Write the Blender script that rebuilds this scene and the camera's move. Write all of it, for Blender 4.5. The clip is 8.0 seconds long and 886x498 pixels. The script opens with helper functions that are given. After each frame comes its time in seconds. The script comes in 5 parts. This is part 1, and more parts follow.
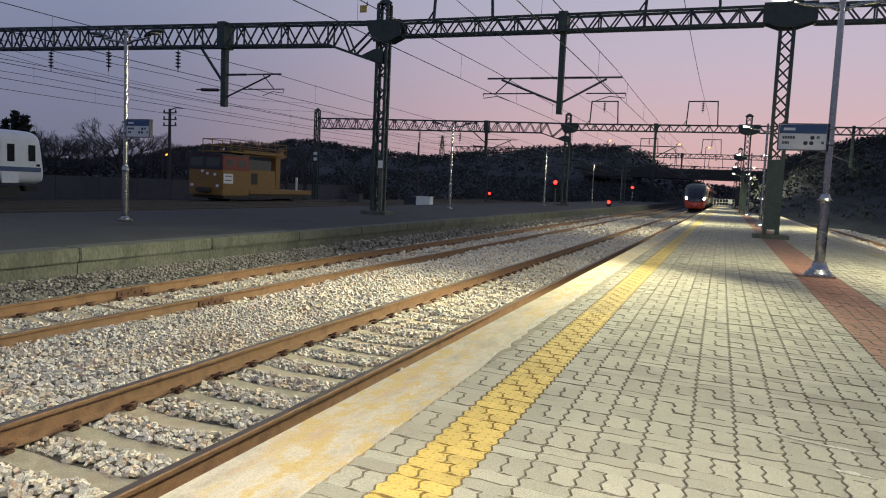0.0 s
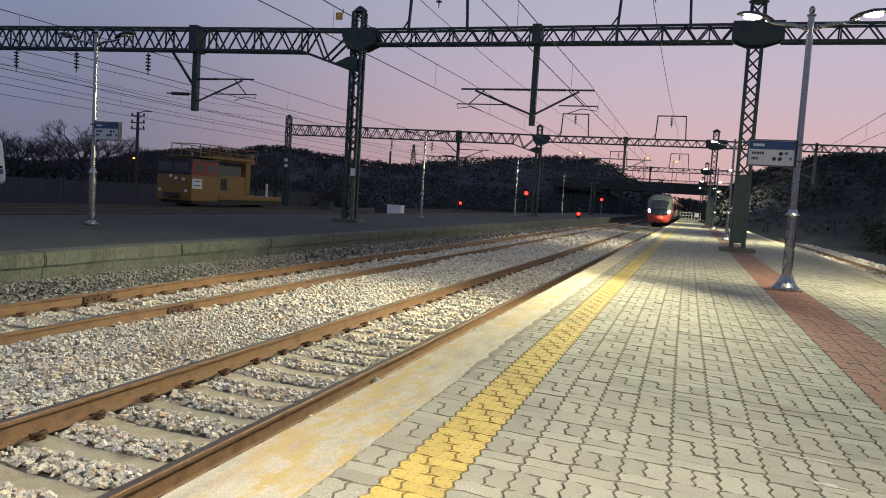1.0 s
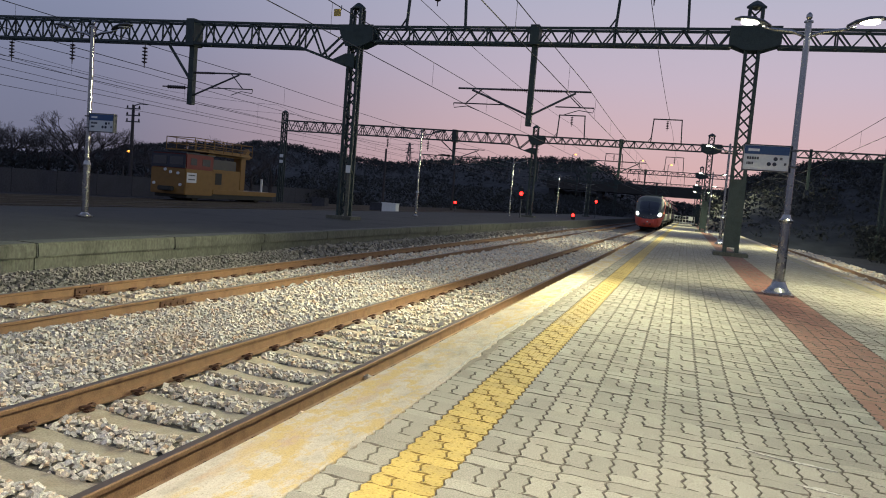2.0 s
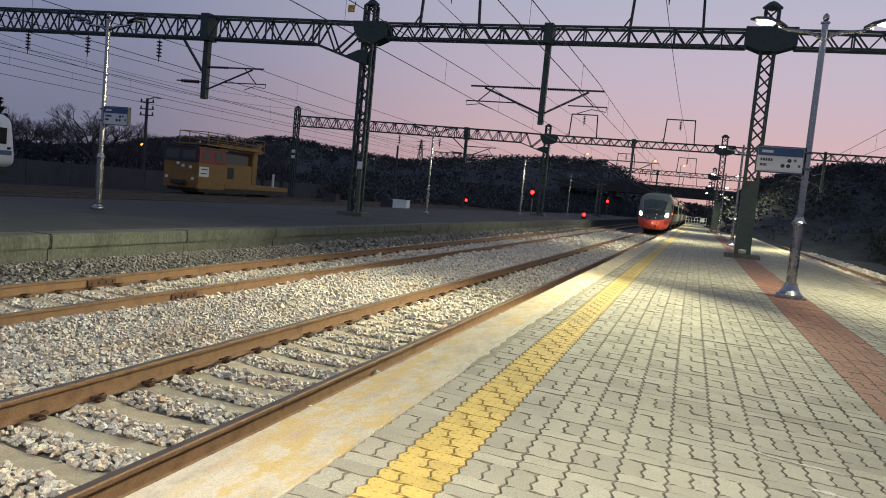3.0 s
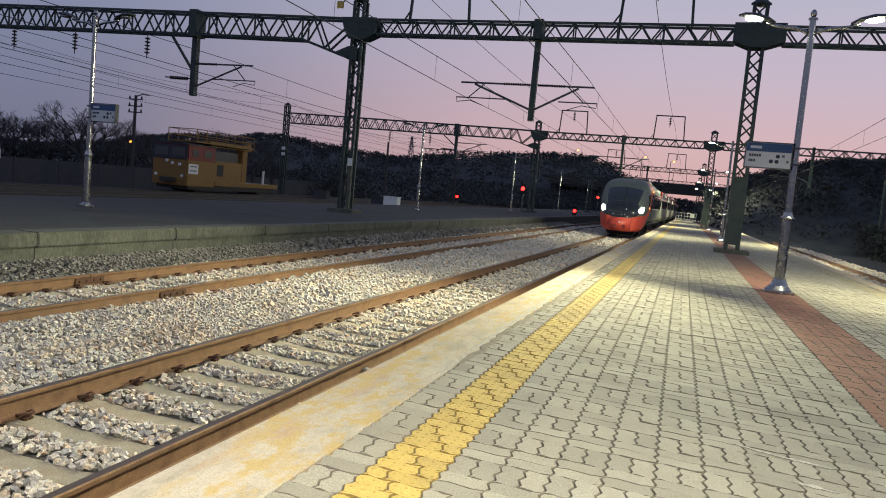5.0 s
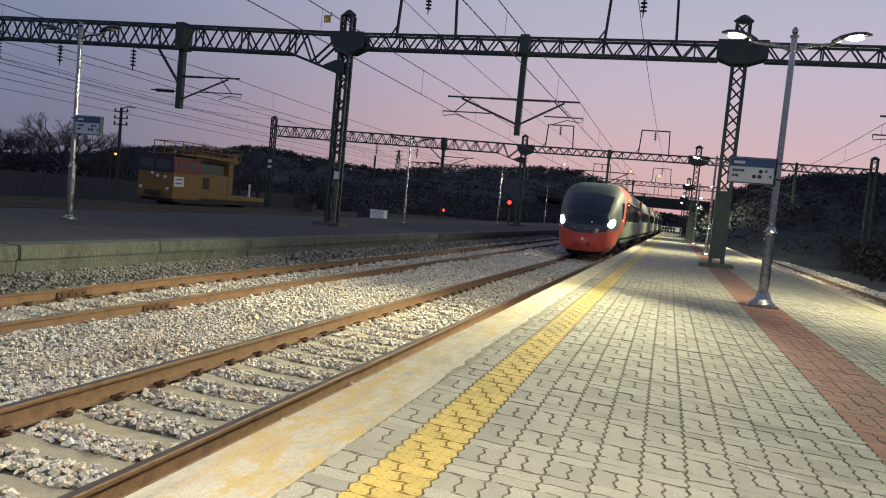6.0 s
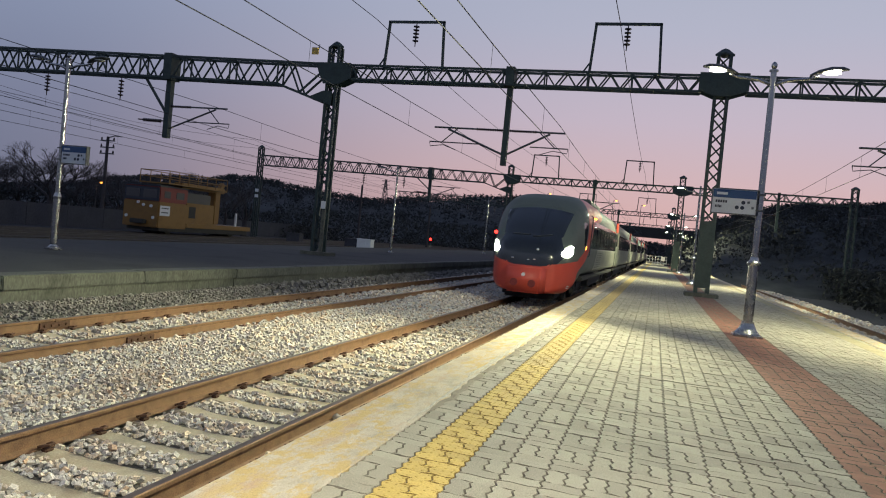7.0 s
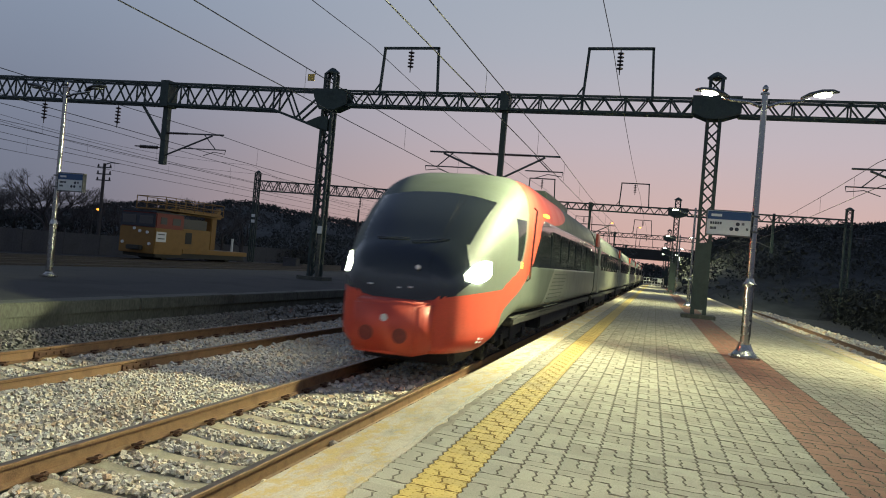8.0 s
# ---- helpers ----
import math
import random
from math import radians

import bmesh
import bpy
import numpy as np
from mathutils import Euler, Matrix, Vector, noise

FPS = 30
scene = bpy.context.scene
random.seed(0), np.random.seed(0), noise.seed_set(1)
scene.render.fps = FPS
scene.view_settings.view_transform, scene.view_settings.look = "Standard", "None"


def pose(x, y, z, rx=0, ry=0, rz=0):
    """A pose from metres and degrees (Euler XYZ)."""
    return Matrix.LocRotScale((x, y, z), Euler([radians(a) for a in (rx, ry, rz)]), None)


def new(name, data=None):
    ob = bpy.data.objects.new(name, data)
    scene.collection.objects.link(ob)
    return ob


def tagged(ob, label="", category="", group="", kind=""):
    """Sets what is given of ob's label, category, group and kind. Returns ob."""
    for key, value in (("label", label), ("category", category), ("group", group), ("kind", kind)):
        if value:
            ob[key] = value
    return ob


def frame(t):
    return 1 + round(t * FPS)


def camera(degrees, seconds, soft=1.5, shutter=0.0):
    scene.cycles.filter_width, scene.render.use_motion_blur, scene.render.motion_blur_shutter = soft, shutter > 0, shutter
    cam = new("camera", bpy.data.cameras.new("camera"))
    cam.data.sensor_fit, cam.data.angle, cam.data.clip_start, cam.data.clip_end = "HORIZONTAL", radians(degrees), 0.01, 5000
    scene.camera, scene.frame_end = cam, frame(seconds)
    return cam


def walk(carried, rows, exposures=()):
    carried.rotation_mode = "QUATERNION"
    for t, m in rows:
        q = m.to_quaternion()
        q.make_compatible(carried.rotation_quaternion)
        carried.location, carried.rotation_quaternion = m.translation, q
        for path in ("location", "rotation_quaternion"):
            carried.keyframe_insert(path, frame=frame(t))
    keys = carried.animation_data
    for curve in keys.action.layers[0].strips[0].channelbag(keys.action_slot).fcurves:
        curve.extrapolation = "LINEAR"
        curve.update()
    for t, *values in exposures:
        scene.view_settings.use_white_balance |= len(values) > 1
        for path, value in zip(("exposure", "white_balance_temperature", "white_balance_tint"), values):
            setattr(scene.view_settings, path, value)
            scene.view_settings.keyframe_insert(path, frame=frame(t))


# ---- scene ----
cam = camera(62.5, 8.0, soft=1.0, shutter=0.4)
PATH = [
    (0, pose(0.060, 0.000, 1.251, 85.06, -2.57, 21.21)),
    (0.5, pose(-0.001, 0.000, 1.256, 85.78, -2.93, 20.02)),
    (1, pose(-0.017, -0.002, 1.246, 85.90, -3.54, 18.90)),
    (1.5, pose(-0.020, 0.001, 1.243, 85.91, -4.29, 18.28)),
    (3, pose(-0.023, -0.004, 1.235, 85.58, -5.46, 19.36)),
    (3.5, pose(-0.020, -0.001, 1.240, 85.43, -5.48, 19.56)),
    (4, pose(-0.004, -0.001, 1.236, 85.26, -5.42, 19.33)),
    (5.5, pose(-0.013, 0.017, 1.235, 85.57, -5.28, 18.19)),
    (6, pose(-0.001, 0.019, 1.242, 86.53, -5.45, 17.61)),
    (6.5, pose(0.004, 0.007, 1.253, 87.68, -5.52, 17.05)),
    (7, pose(0.010, -0.006, 1.266, 88.90, -5.49, 16.58)),
    (7.5, pose(0.011, -0.013, 1.273, 90.11, -5.35, 16.17)),
    (8, pose(0.024, -0.020, 1.275, 90.77, -5.00, 16.32)),
]
walk(cam, PATH, exposures=((0.0, 0.0, 6500, 8), (5.5, 0.0, 6500, 8), (7.0, 0.0, 6500, 5), (8.0, -0.05, 6850, -3)))

# ---- world and light ----
wld = bpy.data.worlds.new("dusk_sky")
scene.world = wld
wld.use_nodes = True
wn, wl = wld.node_tree.nodes, wld.node_tree.links
wn.clear()


def ramp_node(nodes, stops):
    r = nodes.new("ShaderNodeValToRGB")
    r.color_ramp.elements[0].position, r.color_ramp.elements[0].color = stops[0][0], (*stops[0][1], 1)
    r.color_ramp.elements[1].position, r.color_ramp.elements[1].color = stops[-1][0], (*stops[-1][1], 1)
    for p, c in stops[1:-1]:
        e = r.color_ramp.elements.new(p)
        e.color = (*c, 1)
    return r


def build_sky():
    tc = wn.new("ShaderNodeTexCoord")
    sep = wn.new("ShaderNodeSeparateXYZ")
    wl.new(tc.outputs["Generated"], sep.inputs[0])
    glow = ramp_node(wn, [(0.0, (0.50, 0.285, 0.265)), (0.08, (0.48, 0.32, 0.335)), (0.17, (0.41, 0.335, 0.405)), (0.28, (0.335, 0.33, 0.42)), (0.43, (0.28, 0.31, 0.40)), (0.62, (0.12, 0.15, 0.245)), (1.0, (0.06, 0.08, 0.165))])
    away = ramp_node(wn, [(0.0, (0.124, 0.125, 0.18)), (0.12, (0.143, 0.152, 0.228)), (0.30, (0.190, 0.220, 0.325)), (0.45, (0.245, 0.278, 0.42)), (0.62, (0.11, 0.14, 0.235)), (1.0, (0.055, 0.075, 0.16))])
    for r in (glow, away):
        wl.new(sep.outputs["Z"], r.inputs["Fac"])
    dot = wn.new("ShaderNodeVectorMath")
    dot.operation = "DOT_PRODUCT"
    wl.new(tc.outputs["Generated"], dot.inputs[0])
    dot.inputs[1].default_value = (0.32, 0.947, 0)
    mr = wn.new("ShaderNodeMapRange")
    mr.interpolation_type = "SMOOTHSTEP"
    mr.inputs["From Min"].default_value, mr.inputs["From Max"].default_value = 0.38, 1.0
    wl.new(dot.outputs["Value"], mr.inputs["Value"])
    mix = wn.new("ShaderNodeMix")
    mix.data_type = "RGBA"
    wl.new(mr.outputs[0], mix.inputs["Factor"])
    wl.new(away.outputs[0], mix.inputs["A"])
    wl.new(glow.outputs[0], mix.inputs["B"])
    bg = wn.new("ShaderNodeBackground")
    bg.inputs["Strength"].default_value = 1.42
    wl.new(mix.outputs["Result"], bg.inputs["Color"])
    out = wn.new("ShaderNodeOutputWorld")
    wl.new(bg.outputs[0], out.inputs["Surface"])


build_sky()
scene.view_settings.exposure = 0.0

LAMP_X = 1.61


def lamp_light(x, y, z, power, tilt, swing, cone, tint):
    d = bpy.data.lights.new("lamp_light", "SPOT")
    d.spot_size, d.spot_blend, d.shadow_soft_size = radians(cone), 1.0, 0.12
    d.energy, d.color = power, tint
    o = new("lamp_light", d)
    o.matrix_basis = pose(x, y, z, 0, tilt, swing)
    return o


# each lamp head throws its light sideways along the platform more than straight down
# the row at 0.4 is an added lamp out of view that brightens the foreground
LAMP_ROWS = (0.4, 13.85, 37.5, 61.0, 85.0, 108.0)
PALE, WARM = (1.0, 0.93, 0.76), (1.0, 0.965, 0.63)
for yy in LAMP_ROWS:
    xl, xr = LAMP_X - 0.92, LAMP_X + 0.92
    # added near lamp: narrow cones fill the near paving and ballast
    if yy < 5:
        lamp_light(xl, yy, 4.60, 2500, 22, 0, 106, PALE)
        lamp_light(xr, yy, 4.60, 1800, -10, 0, 124, PALE)
    elif yy < 20:
        lamp_light(xl, yy, 4.60, 9600, 75, 46, 126, WARM)
        lamp_light(xl, yy, 4.60, 1500, 62, -35, 150, WARM)
        lamp_light(xr, yy, 4.60, 1800, -64, -45, 150, WARM)
        lamp_light(xr, yy, 4.60, 2600, -50, 40, 160, WARM)
    else:
        lamp_light(xl, yy, 4.60, 3500, 58, 0, 170, WARM)
        lamp_light(xr, yy, 4.60, 3600, -50, 0, 170, WARM)

# ---- materials ----


def mat(name, col, rough=0.6, metal=0.0, var=0.15, scale=6.0, bump=0.0, fine=40.0, col2=None, spots=0.0, emit=0.0, per=0.0, island=False, coat=0.0, stretch=None, tints=None, fv=None):
    m = bpy.data.materials.new(name)
    m.use_nodes = True
    n, l = m.node_tree.nodes, m.node_tree.links
    b = n["Principled BSDF"]
    b.inputs["Roughness"].default_value, b.inputs["Metallic"].default_value = rough, metal
    b.inputs["Coat Weight"].default_value = coat
    if emit:
        b.inputs["Emission Color"].default_value, b.inputs["Emission Strength"].default_value = (*col, 1), emit
        b.inputs["Base Color"].default_value = (*col, 1)
        return m
    tc = n.new("ShaderNodeTexCoord")
    src = tc.outputs["Object"]
    geo = n.new("ShaderNodeNewGeometry")
    src = geo.outputs["Position"] if per or island else src
    if stretch:
        mp = n.new("ShaderNodeMapping")
        mp.inputs["Scale"].default_value = stretch
        l.new(src, mp.inputs["Vector"])
        src = mp.outputs[0]
    na, nb = n.new("ShaderNodeTexNoise"), n.new("ShaderNodeTexNoise")
    for q, s, dt in ((na, scale, 5), (nb, fine, 4)):
        q.inputs["Scale"].default_value, q.inputs["Detail"].default_value = s, dt
        l.new(src, q.inputs["Vector"])
    c2 = col2 or tuple(c * 0.55 for c in col)
    rp = ramp_node(n, [(0.3, tuple(c * (1 - var) for c in col)), (0.5, col), (0.72, tuple(a * (1 - min(1, var * 2.5)) + b2 * min(1, var * 2.5) for a, b2 in zip(col, c2)))])
    l.new(na.outputs["Fac"], rp.inputs["Fac"])
    mx = n.new("ShaderNodeMix")
    mx.data_type, mx.blend_type = "RGBA", "MULTIPLY"
    mx.inputs["Factor"].default_value = 1.0
    fv = var if fv is None else fv
    fr = ramp_node(n, [(0.25, (1 - fv * 1.6,) * 3), (0.7, (1 + fv * 0.7,) * 3)])
    l.new(nb.outputs["Fac"], fr.inputs["Fac"])
    l.new(rp.outputs[0], mx.inputs["A"])
    l.new(fr.outputs[0], mx.inputs["B"])
    res = mx.outputs["Result"]
    if per or island:
        if island:
            rnd = geo.outputs["Random Per Island"]
        else:
            oi = n.new("ShaderNodeObjectInfo")
            rnd = oi.outputs["Random"]
        amt = per or 0.4
        pr = ramp_node(n, tints or [(0.0, (1 - amt,) * 3), (0.5, (1.0, 0.985, 0.96)), (1.0, (1 + amt * 0.35, 1 + amt * 0.33, 1 + amt * 0.3))])
        l.new(rnd, pr.inputs["Fac"])
        m2 = n.new("ShaderNodeMix")
        m2.data_type, m2.blend_type = "RGBA", "MULTIPLY"
        m2.inputs["Factor"].default_value = 1.0
        l.new(res, m2.inputs["A"])
        l.new(pr.outputs[0], m2.inputs["B"])
        res = m2.outputs["Result"]
    l.new(res, b.inputs["Base Color"])
    rr = n.new("ShaderNodeMapRange")
    rr.inputs["To Min"].default_value, rr.inputs["To Max"].default_value = max(0.02, rough - 0.12), min(1, rough + 0.12)
    l.new(na.outputs["Fac"], rr.inputs["Value"])
    l.new(rr.outputs[0], b.inputs["Roughness"])
    if bump:
        bp = n.new("ShaderNodeBump")
        bp.inputs["Strength"].default_value, bp.inputs["Distance"].default_value = 0.6, bump
        l.new(nb.outputs["Fac"], bp.inputs["Height"])
        l.new(bp.outputs[0], b.inputs["Normal"])
    return m


M_SOIL = mat("yard_soil", (0.045, 0.046, 0.050), 0.95, var=0.35, scale=0.4, fine=9, bump=0.02)
# bed colour darkened to hold the shade in the gaps between stones
M_BED = mat("ballast_bed_gap_shade", (0.16, 0.145, 0.12), 0.95, var=0.3, scale=3, fine=30, bump=0.02)
M_STONE = mat("ballast_stone", (0.74, 0.71, 0.645), 0.9, var=0.16, fv=0.3, scale=1.2, fine=90, col2=(0.42, 0.28, 0.16), island=True, per=0.45, bump=0.004, tints=[(0.0, (0.50, 0.48, 0.45)), (0.2, (0.88, 0.88, 0.92)), (0.4, (1.05, 1.0, 0.92)), (0.6, (1.08, 0.94, 0.78)), (0.75, (0.85, 0.83, 0.80)), (0.9, (1.05, 1.03, 1.02)), (1.0, (0.90, 0.66, 0.48))])
# dirty dark stone, with the shade beside the wall mixed into its colour
M_STONE_DARK = mat("shaded_dark_ballast_stone", (0.288, 0.27, 0.24), 0.95, var=0.3, scale=1.2, fine=60, island=True, per=0.4)
M_RUST = mat("rail_rust", (0.235, 0.13, 0.066), 0.75, var=0.25, scale=5, fine=90, bump=0.002, col2=(0.10, 0.05, 0.03))
M_RUST_DARK = mat("yard_rail_rust", (0.085, 0.075, 0.075), 0.6, 0.3, var=0.25, scale=5)
M_SLEEPER_DARK = mat("yard_sleeper", (0.05, 0.05, 0.053), 0.95, var=0.25, scale=4)
M_STEEL = mat("rail_running_face", (0.095, 0.07, 0.055), 0.45, 0.25, var=0.15, scale=3, stretch=(1, 0.1, 1))
M_SLEEPER = mat("sleeper_concrete", (0.46, 0.40, 0.30), 0.9, var=0.2, scale=4, fine=70, bump=0.003, col2=(0.25, 0.16, 0.09), per=0.15)
M_CLIP = mat("clip_iron", (0.13, 0.065, 0.04), 0.8, 0.3, var=0.3, scale=20)
M_PAVER = mat("paver_grey", (0.375, 0.35, 0.285), 0.85, var=0.2, fv=0.26, scale=1.1, fine=140, bump=0.004, col2=(0.27, 0.24, 0.2), per=0.2)
M_PAVER_FAR = mat("paver_grey_field", (0.375, 0.35, 0.285), 0.85, var=0.2, scale=1.1, fine=140, bump=0.004, col2=(0.27, 0.24, 0.2), island=True, per=0.2, fv=0.26)
M_YEL = mat("paver_yellow", (0.56, 0.405, 0.105), 0.75, var=0.16, scale=5, fine=90, bump=0.003, col2=(0.42, 0.31, 0.12), per=0.14)
M_YEL_FAR = mat("paver_yellow_field", (0.50, 0.37, 0.125), 0.75, var=0.22, scale=3, fine=90, bump=0.003, col2=(0.42, 0.31, 0.12), island=True, per=0.14)
M_RED = mat("paver_red", (0.27, 0.115, 0.078), 0.85, var=0.18, scale=3, fine=90, bump=0.002, island=True, per=0.2)
M_SMEAR = mat("dried_mortar", (0.55, 0.52, 0.45), 0.95, var=0.3, scale=20, fine=120)
M_JOINT = mat("paver_joint_sand", (0.13, 0.11, 0.082), 0.95, var=0.3, scale=4, fine=80, bump=0.002)
M_YEL_OLD = mat("worn_yellow_paving", (0.37, 0.325, 0.20), 0.85, var=0.3, scale=1.6, fine=60, bump=0.003, col2=(0.34, 0.31, 0.25), island=True, per=0.1)
M_DIRT_Y = mat("yellow_joint_dirt", (0.38, 0.26, 0.075), 0.95, var=0.25, scale=4, fine=80)
M_DIRT = mat("joint_dirt_edge", (0.28, 0.25, 0.195), 0.95, var=0.25, scale=4, fine=80)


def coping_material():
    """Rough cast concrete with grit, rust-brown stains and flaking remains of yellow paint."""
    m = bpy.data.materials.new("coping_concrete")
    m.use_nodes = True
    n, l = m.node_tree.nodes, m.node_tree.links
    b = n["Principled BSDF"]
    geo = n.new("ShaderNodeNewGeometry")

    def tex(scale, detail, stretch, rough=0.6):
        mp = n.new("ShaderNodeMapping")
        mp.inputs["Scale"].default_value = stretch
        l.new(geo.outputs["Position"], mp.inputs["Vector"])
        q = n.new("ShaderNodeTexNoise")
        q.inputs["Scale"].default_value, q.inputs["Detail"].default_value, q.inputs["Roughness"].default_value = scale, detail, rough
        l.new(mp.outputs[0], q.inputs["Vector"])
        return q.outputs["Fac"]

    def blend(kind, fac, x, y):
        q = n.new("ShaderNodeMix")
        q.data_type, q.blend_type = "RGBA", kind
        if isinstance(fac, float):
            q.inputs["Factor"].default_value = fac
        else:
            l.new(fac, q.inputs["Factor"])
        for v, s in ((x, "A"), (y, "B")):
            if isinstance(v, tuple):
                q.inputs[s].default_value = (*v, 1)
            else:
                l.new(v, q.inputs[s])
        return q.outputs["Result"]

    def step(src, lo, hi):
        r = ramp_node(n, [(lo, (0, 0, 0)), (hi, (1, 1, 1))])
        l.new(src, r.inputs["Fac"])
        return r.outputs[0]

    tone = ramp_node(n, [(0.30, (0.30, 0.265, 0.215)), (0.47, (0.46, 0.41, 0.33)), (0.60, (0.53, 0.48, 0.39)), (0.75, (0.40, 0.35, 0.28))])
    l.new(tex(3.2, 9, (1.6, 0.7, 1), 0.68), tone.inputs["Fac"])
    stain = step(tex(2.4, 8, (2.0, 0.6, 1), 0.7), 0.52, 0.66)
    col = blend("MIX", stain, tone.outputs[0], (0.45, 0.325, 0.215))
    wide, flake = step(tex(0.9, 4, (1.4, 0.5, 1)), 0.40, 0.52), step(tex(7, 9, (1.3, 0.55, 1), 0.72), 0.47, 0.56)
    paint = n.new("ShaderNodeMath")
    paint.operation = "MULTIPLY"
    l.new(wide, paint.inputs[0])
    l.new(flake, paint.inputs[1])
    col = blend("MIX", paint.outputs[0], col, (0.50, 0.37, 0.165))
    grit = ramp_node(n, [(0.30, (0.62, 0.60, 0.58)), (0.46, (1.0, 1.0, 1.0)), (0.70, (1.14, 1.12, 1.10))])
    fine = tex(130, 5, (1, 1, 1), 0.7)
    l.new(fine, grit.inputs["Fac"])
    l.new(blend("MULTIPLY", 1.0, col, grit.outputs[0]), b.inputs["Base Color"])
    b.inputs["Roughness"].default_value = 0.92
    bp = n.new("ShaderNodeBump")
    bp.inputs["Strength"].default_value, bp.inputs["Distance"].default_value = 0.7, 0.012
    l.new(tex(34, 8, (1, 0.7, 1), 0.7), bp.inputs["Height"])
    l.new(bp.outputs[0], b.inputs["Normal"])
    return m


M_COPING = coping_material()
M_WALLC = mat("platform_wall_concrete", (0.115, 0.118, 0.098), 0.9, var=0.42, scale=1.3, fine=26, bump=0.006, col2=(0.075, 0.078, 0.066), stretch=(1, 1, 0.45), fv=0.3)
M_ASPH = mat("old_asphalt", (0.042, 0.043, 0.042), 0.9, var=0.45, scale=0.5, fine=60, bump=0.004)
M_GREEN = mat("gantry_green_paint", (0.030, 0.050, 0.047), 0.6, var=0.25, scale=4, fine=40)
M_GALV = mat("galvanised_steel", (0.12, 0.125, 0.13), 0.5, 0.6, var=0.2, scale=6)
M_CHROME = mat("stainless_pole", (0.37, 0.37, 0.36), 0.26, 1.0, var=0.08, scale=8)
M_WIRE = mat("copper_wire", (0.03, 0.03, 0.03), 0.5, 0.4, var=0.1)
M_PORC = mat("brown_porcelain", (0.035, 0.025, 0.025), 0.25, var=0.1)
M_BLACK = mat("black_rubber", (0.012, 0.012, 0.013), 0.7, var=0.2)
M_LAMPGLASS = mat("lamp_lens_lit", (1.0, 0.95, 0.72), emit=45)
M_LAMPOFF = mat("lamp_lens_unlit", (0.35, 0.36, 0.36), 0.3, var=0.1)
M_HEAD = mat("headlamp_lit", (1.0, 0.98, 0.80), emit=90)
M_REDLAMP = mat("red_signal_lit", (1.0, 0.012, 0.01), emit=14)
M_AMBER = mat("amber_lamp_lit", (1.0, 0.36, 0.05), emit=6)
M_WHITELED = mat("cool_lamp_lit", (0.9, 0.95, 1.0), emit=12)
M_TGREY = mat("train_grey_paint", (0.105, 0.124, 0.104), 0.58, 0.0, var=0.08, scale=2)
M_TRED = mat("train_red_paint", (0.60, 0.075, 0.045), 0.45, var=0.06, scale=2, coat=0.15)
M_TBLACK = mat("train_black_mask", (0.014, 0.017, 0.018), 0.14, var=0.1, coat=0.6)
M_TGLASS = mat("train_dark_glass", (0.02, 0.024, 0.026), 0.06, var=0.05, coat=0.5)
M_TSILVER = mat("train_silver_panel", (0.22, 0.23, 0.195), 0.4, 0.1, var=0.06, scale=2)
M_UNDER = mat("underframe_grime", (0.06, 0.058, 0.052), 0.8, 0.2, var=0.3, scale=6)
M_LYEL = mat("loco_yellow_paint", (0.24, 0.125, 0.025), 0.5, var=0.16, scale=1.5)
M_LRED = mat("loco_red_paint", (0.208, 0.0288, 0.0256), 0.5, var=0.15, scale=2)
M_LBLUE = mat("loco_slate_paint", (0.03, 0.035, 0.05), 0.4, var=0.2)
M_WHITE = mat("white_paint", (0.72, 0.73, 0.74), 0.45, var=0.08, scale=1.5)
M_EMU = mat("emu_white_paint", (0.792, 0.816, 0.82), 0.4, var=0.06, scale=1.5)
M_NAVY = mat("sign_blue", (0.035, 0.085, 0.20), 0.4, var=0.06)
M_SIGNW = mat("sign_white", (0.70, 0.72, 0.72), 0.4, var=0.05)
M_TAG = mat("tag_yellow", (0.50, 0.36, 0.10), 0.6, var=0.2, scale=12)
M_INK = mat("sign_dark_ink", (0.03, 0.035, 0.05), 0.5, var=0.05)
M_HILL = mat("wooded_hill", (0.040, 0.045, 0.048), 1.0, var=0.4, scale=0.05, fine=0.6)
M_LEAF = mat("evergreen_foliage", (0.044, 0.050, 0.050), 0.95, var=0.3, scale=0.5, fine=4, island=True, per=0.25)
M_BARK = mat("bare_branch_bark", (0.063, 0.056, 0.0588), 0.95, var=0.25, scale=3)
M_FENCE = mat("yard_wall_concrete", (0.065, 0.065, 0.075), 0.9, var=0.2, scale=0.5, fine=8)

# ---- builders ----


def mesh_of(name, bm, material, smooth=False):
    me = bpy.data.meshes.new(name)
    bm.to_mesh(me)
    bm.free()
    me.materials.append(material)
    if smooth:
        for p in me.polygons:
            p.use_smooth = True
    return me


def part(name, bm, material, parent=None, label="", smooth=False):
    ob = new(name, mesh_of(name, bm, material, smooth))
    ob.parent = parent
    if label:
        tagged(ob, label)
    return ob


def base(name, x, y, z, label, category, group="", kind="", rz=0):
    e = new(name)
    e.matrix_basis = pose(x, y, z, 0, 0, rz)
    return tagged(e, label, category, group, kind)


def shell(bm, vs, fs):
    v = [bm.verts.new(p) for p in vs]
    for f in fs:
        bm.faces.new([v[i] for i in f])
    return v


CUBE = [(0, 3, 2, 1), (4, 5, 6, 7), (0, 1, 5, 4), (1, 2, 6, 5), (2, 3, 7, 6), (3, 0, 4, 7)]


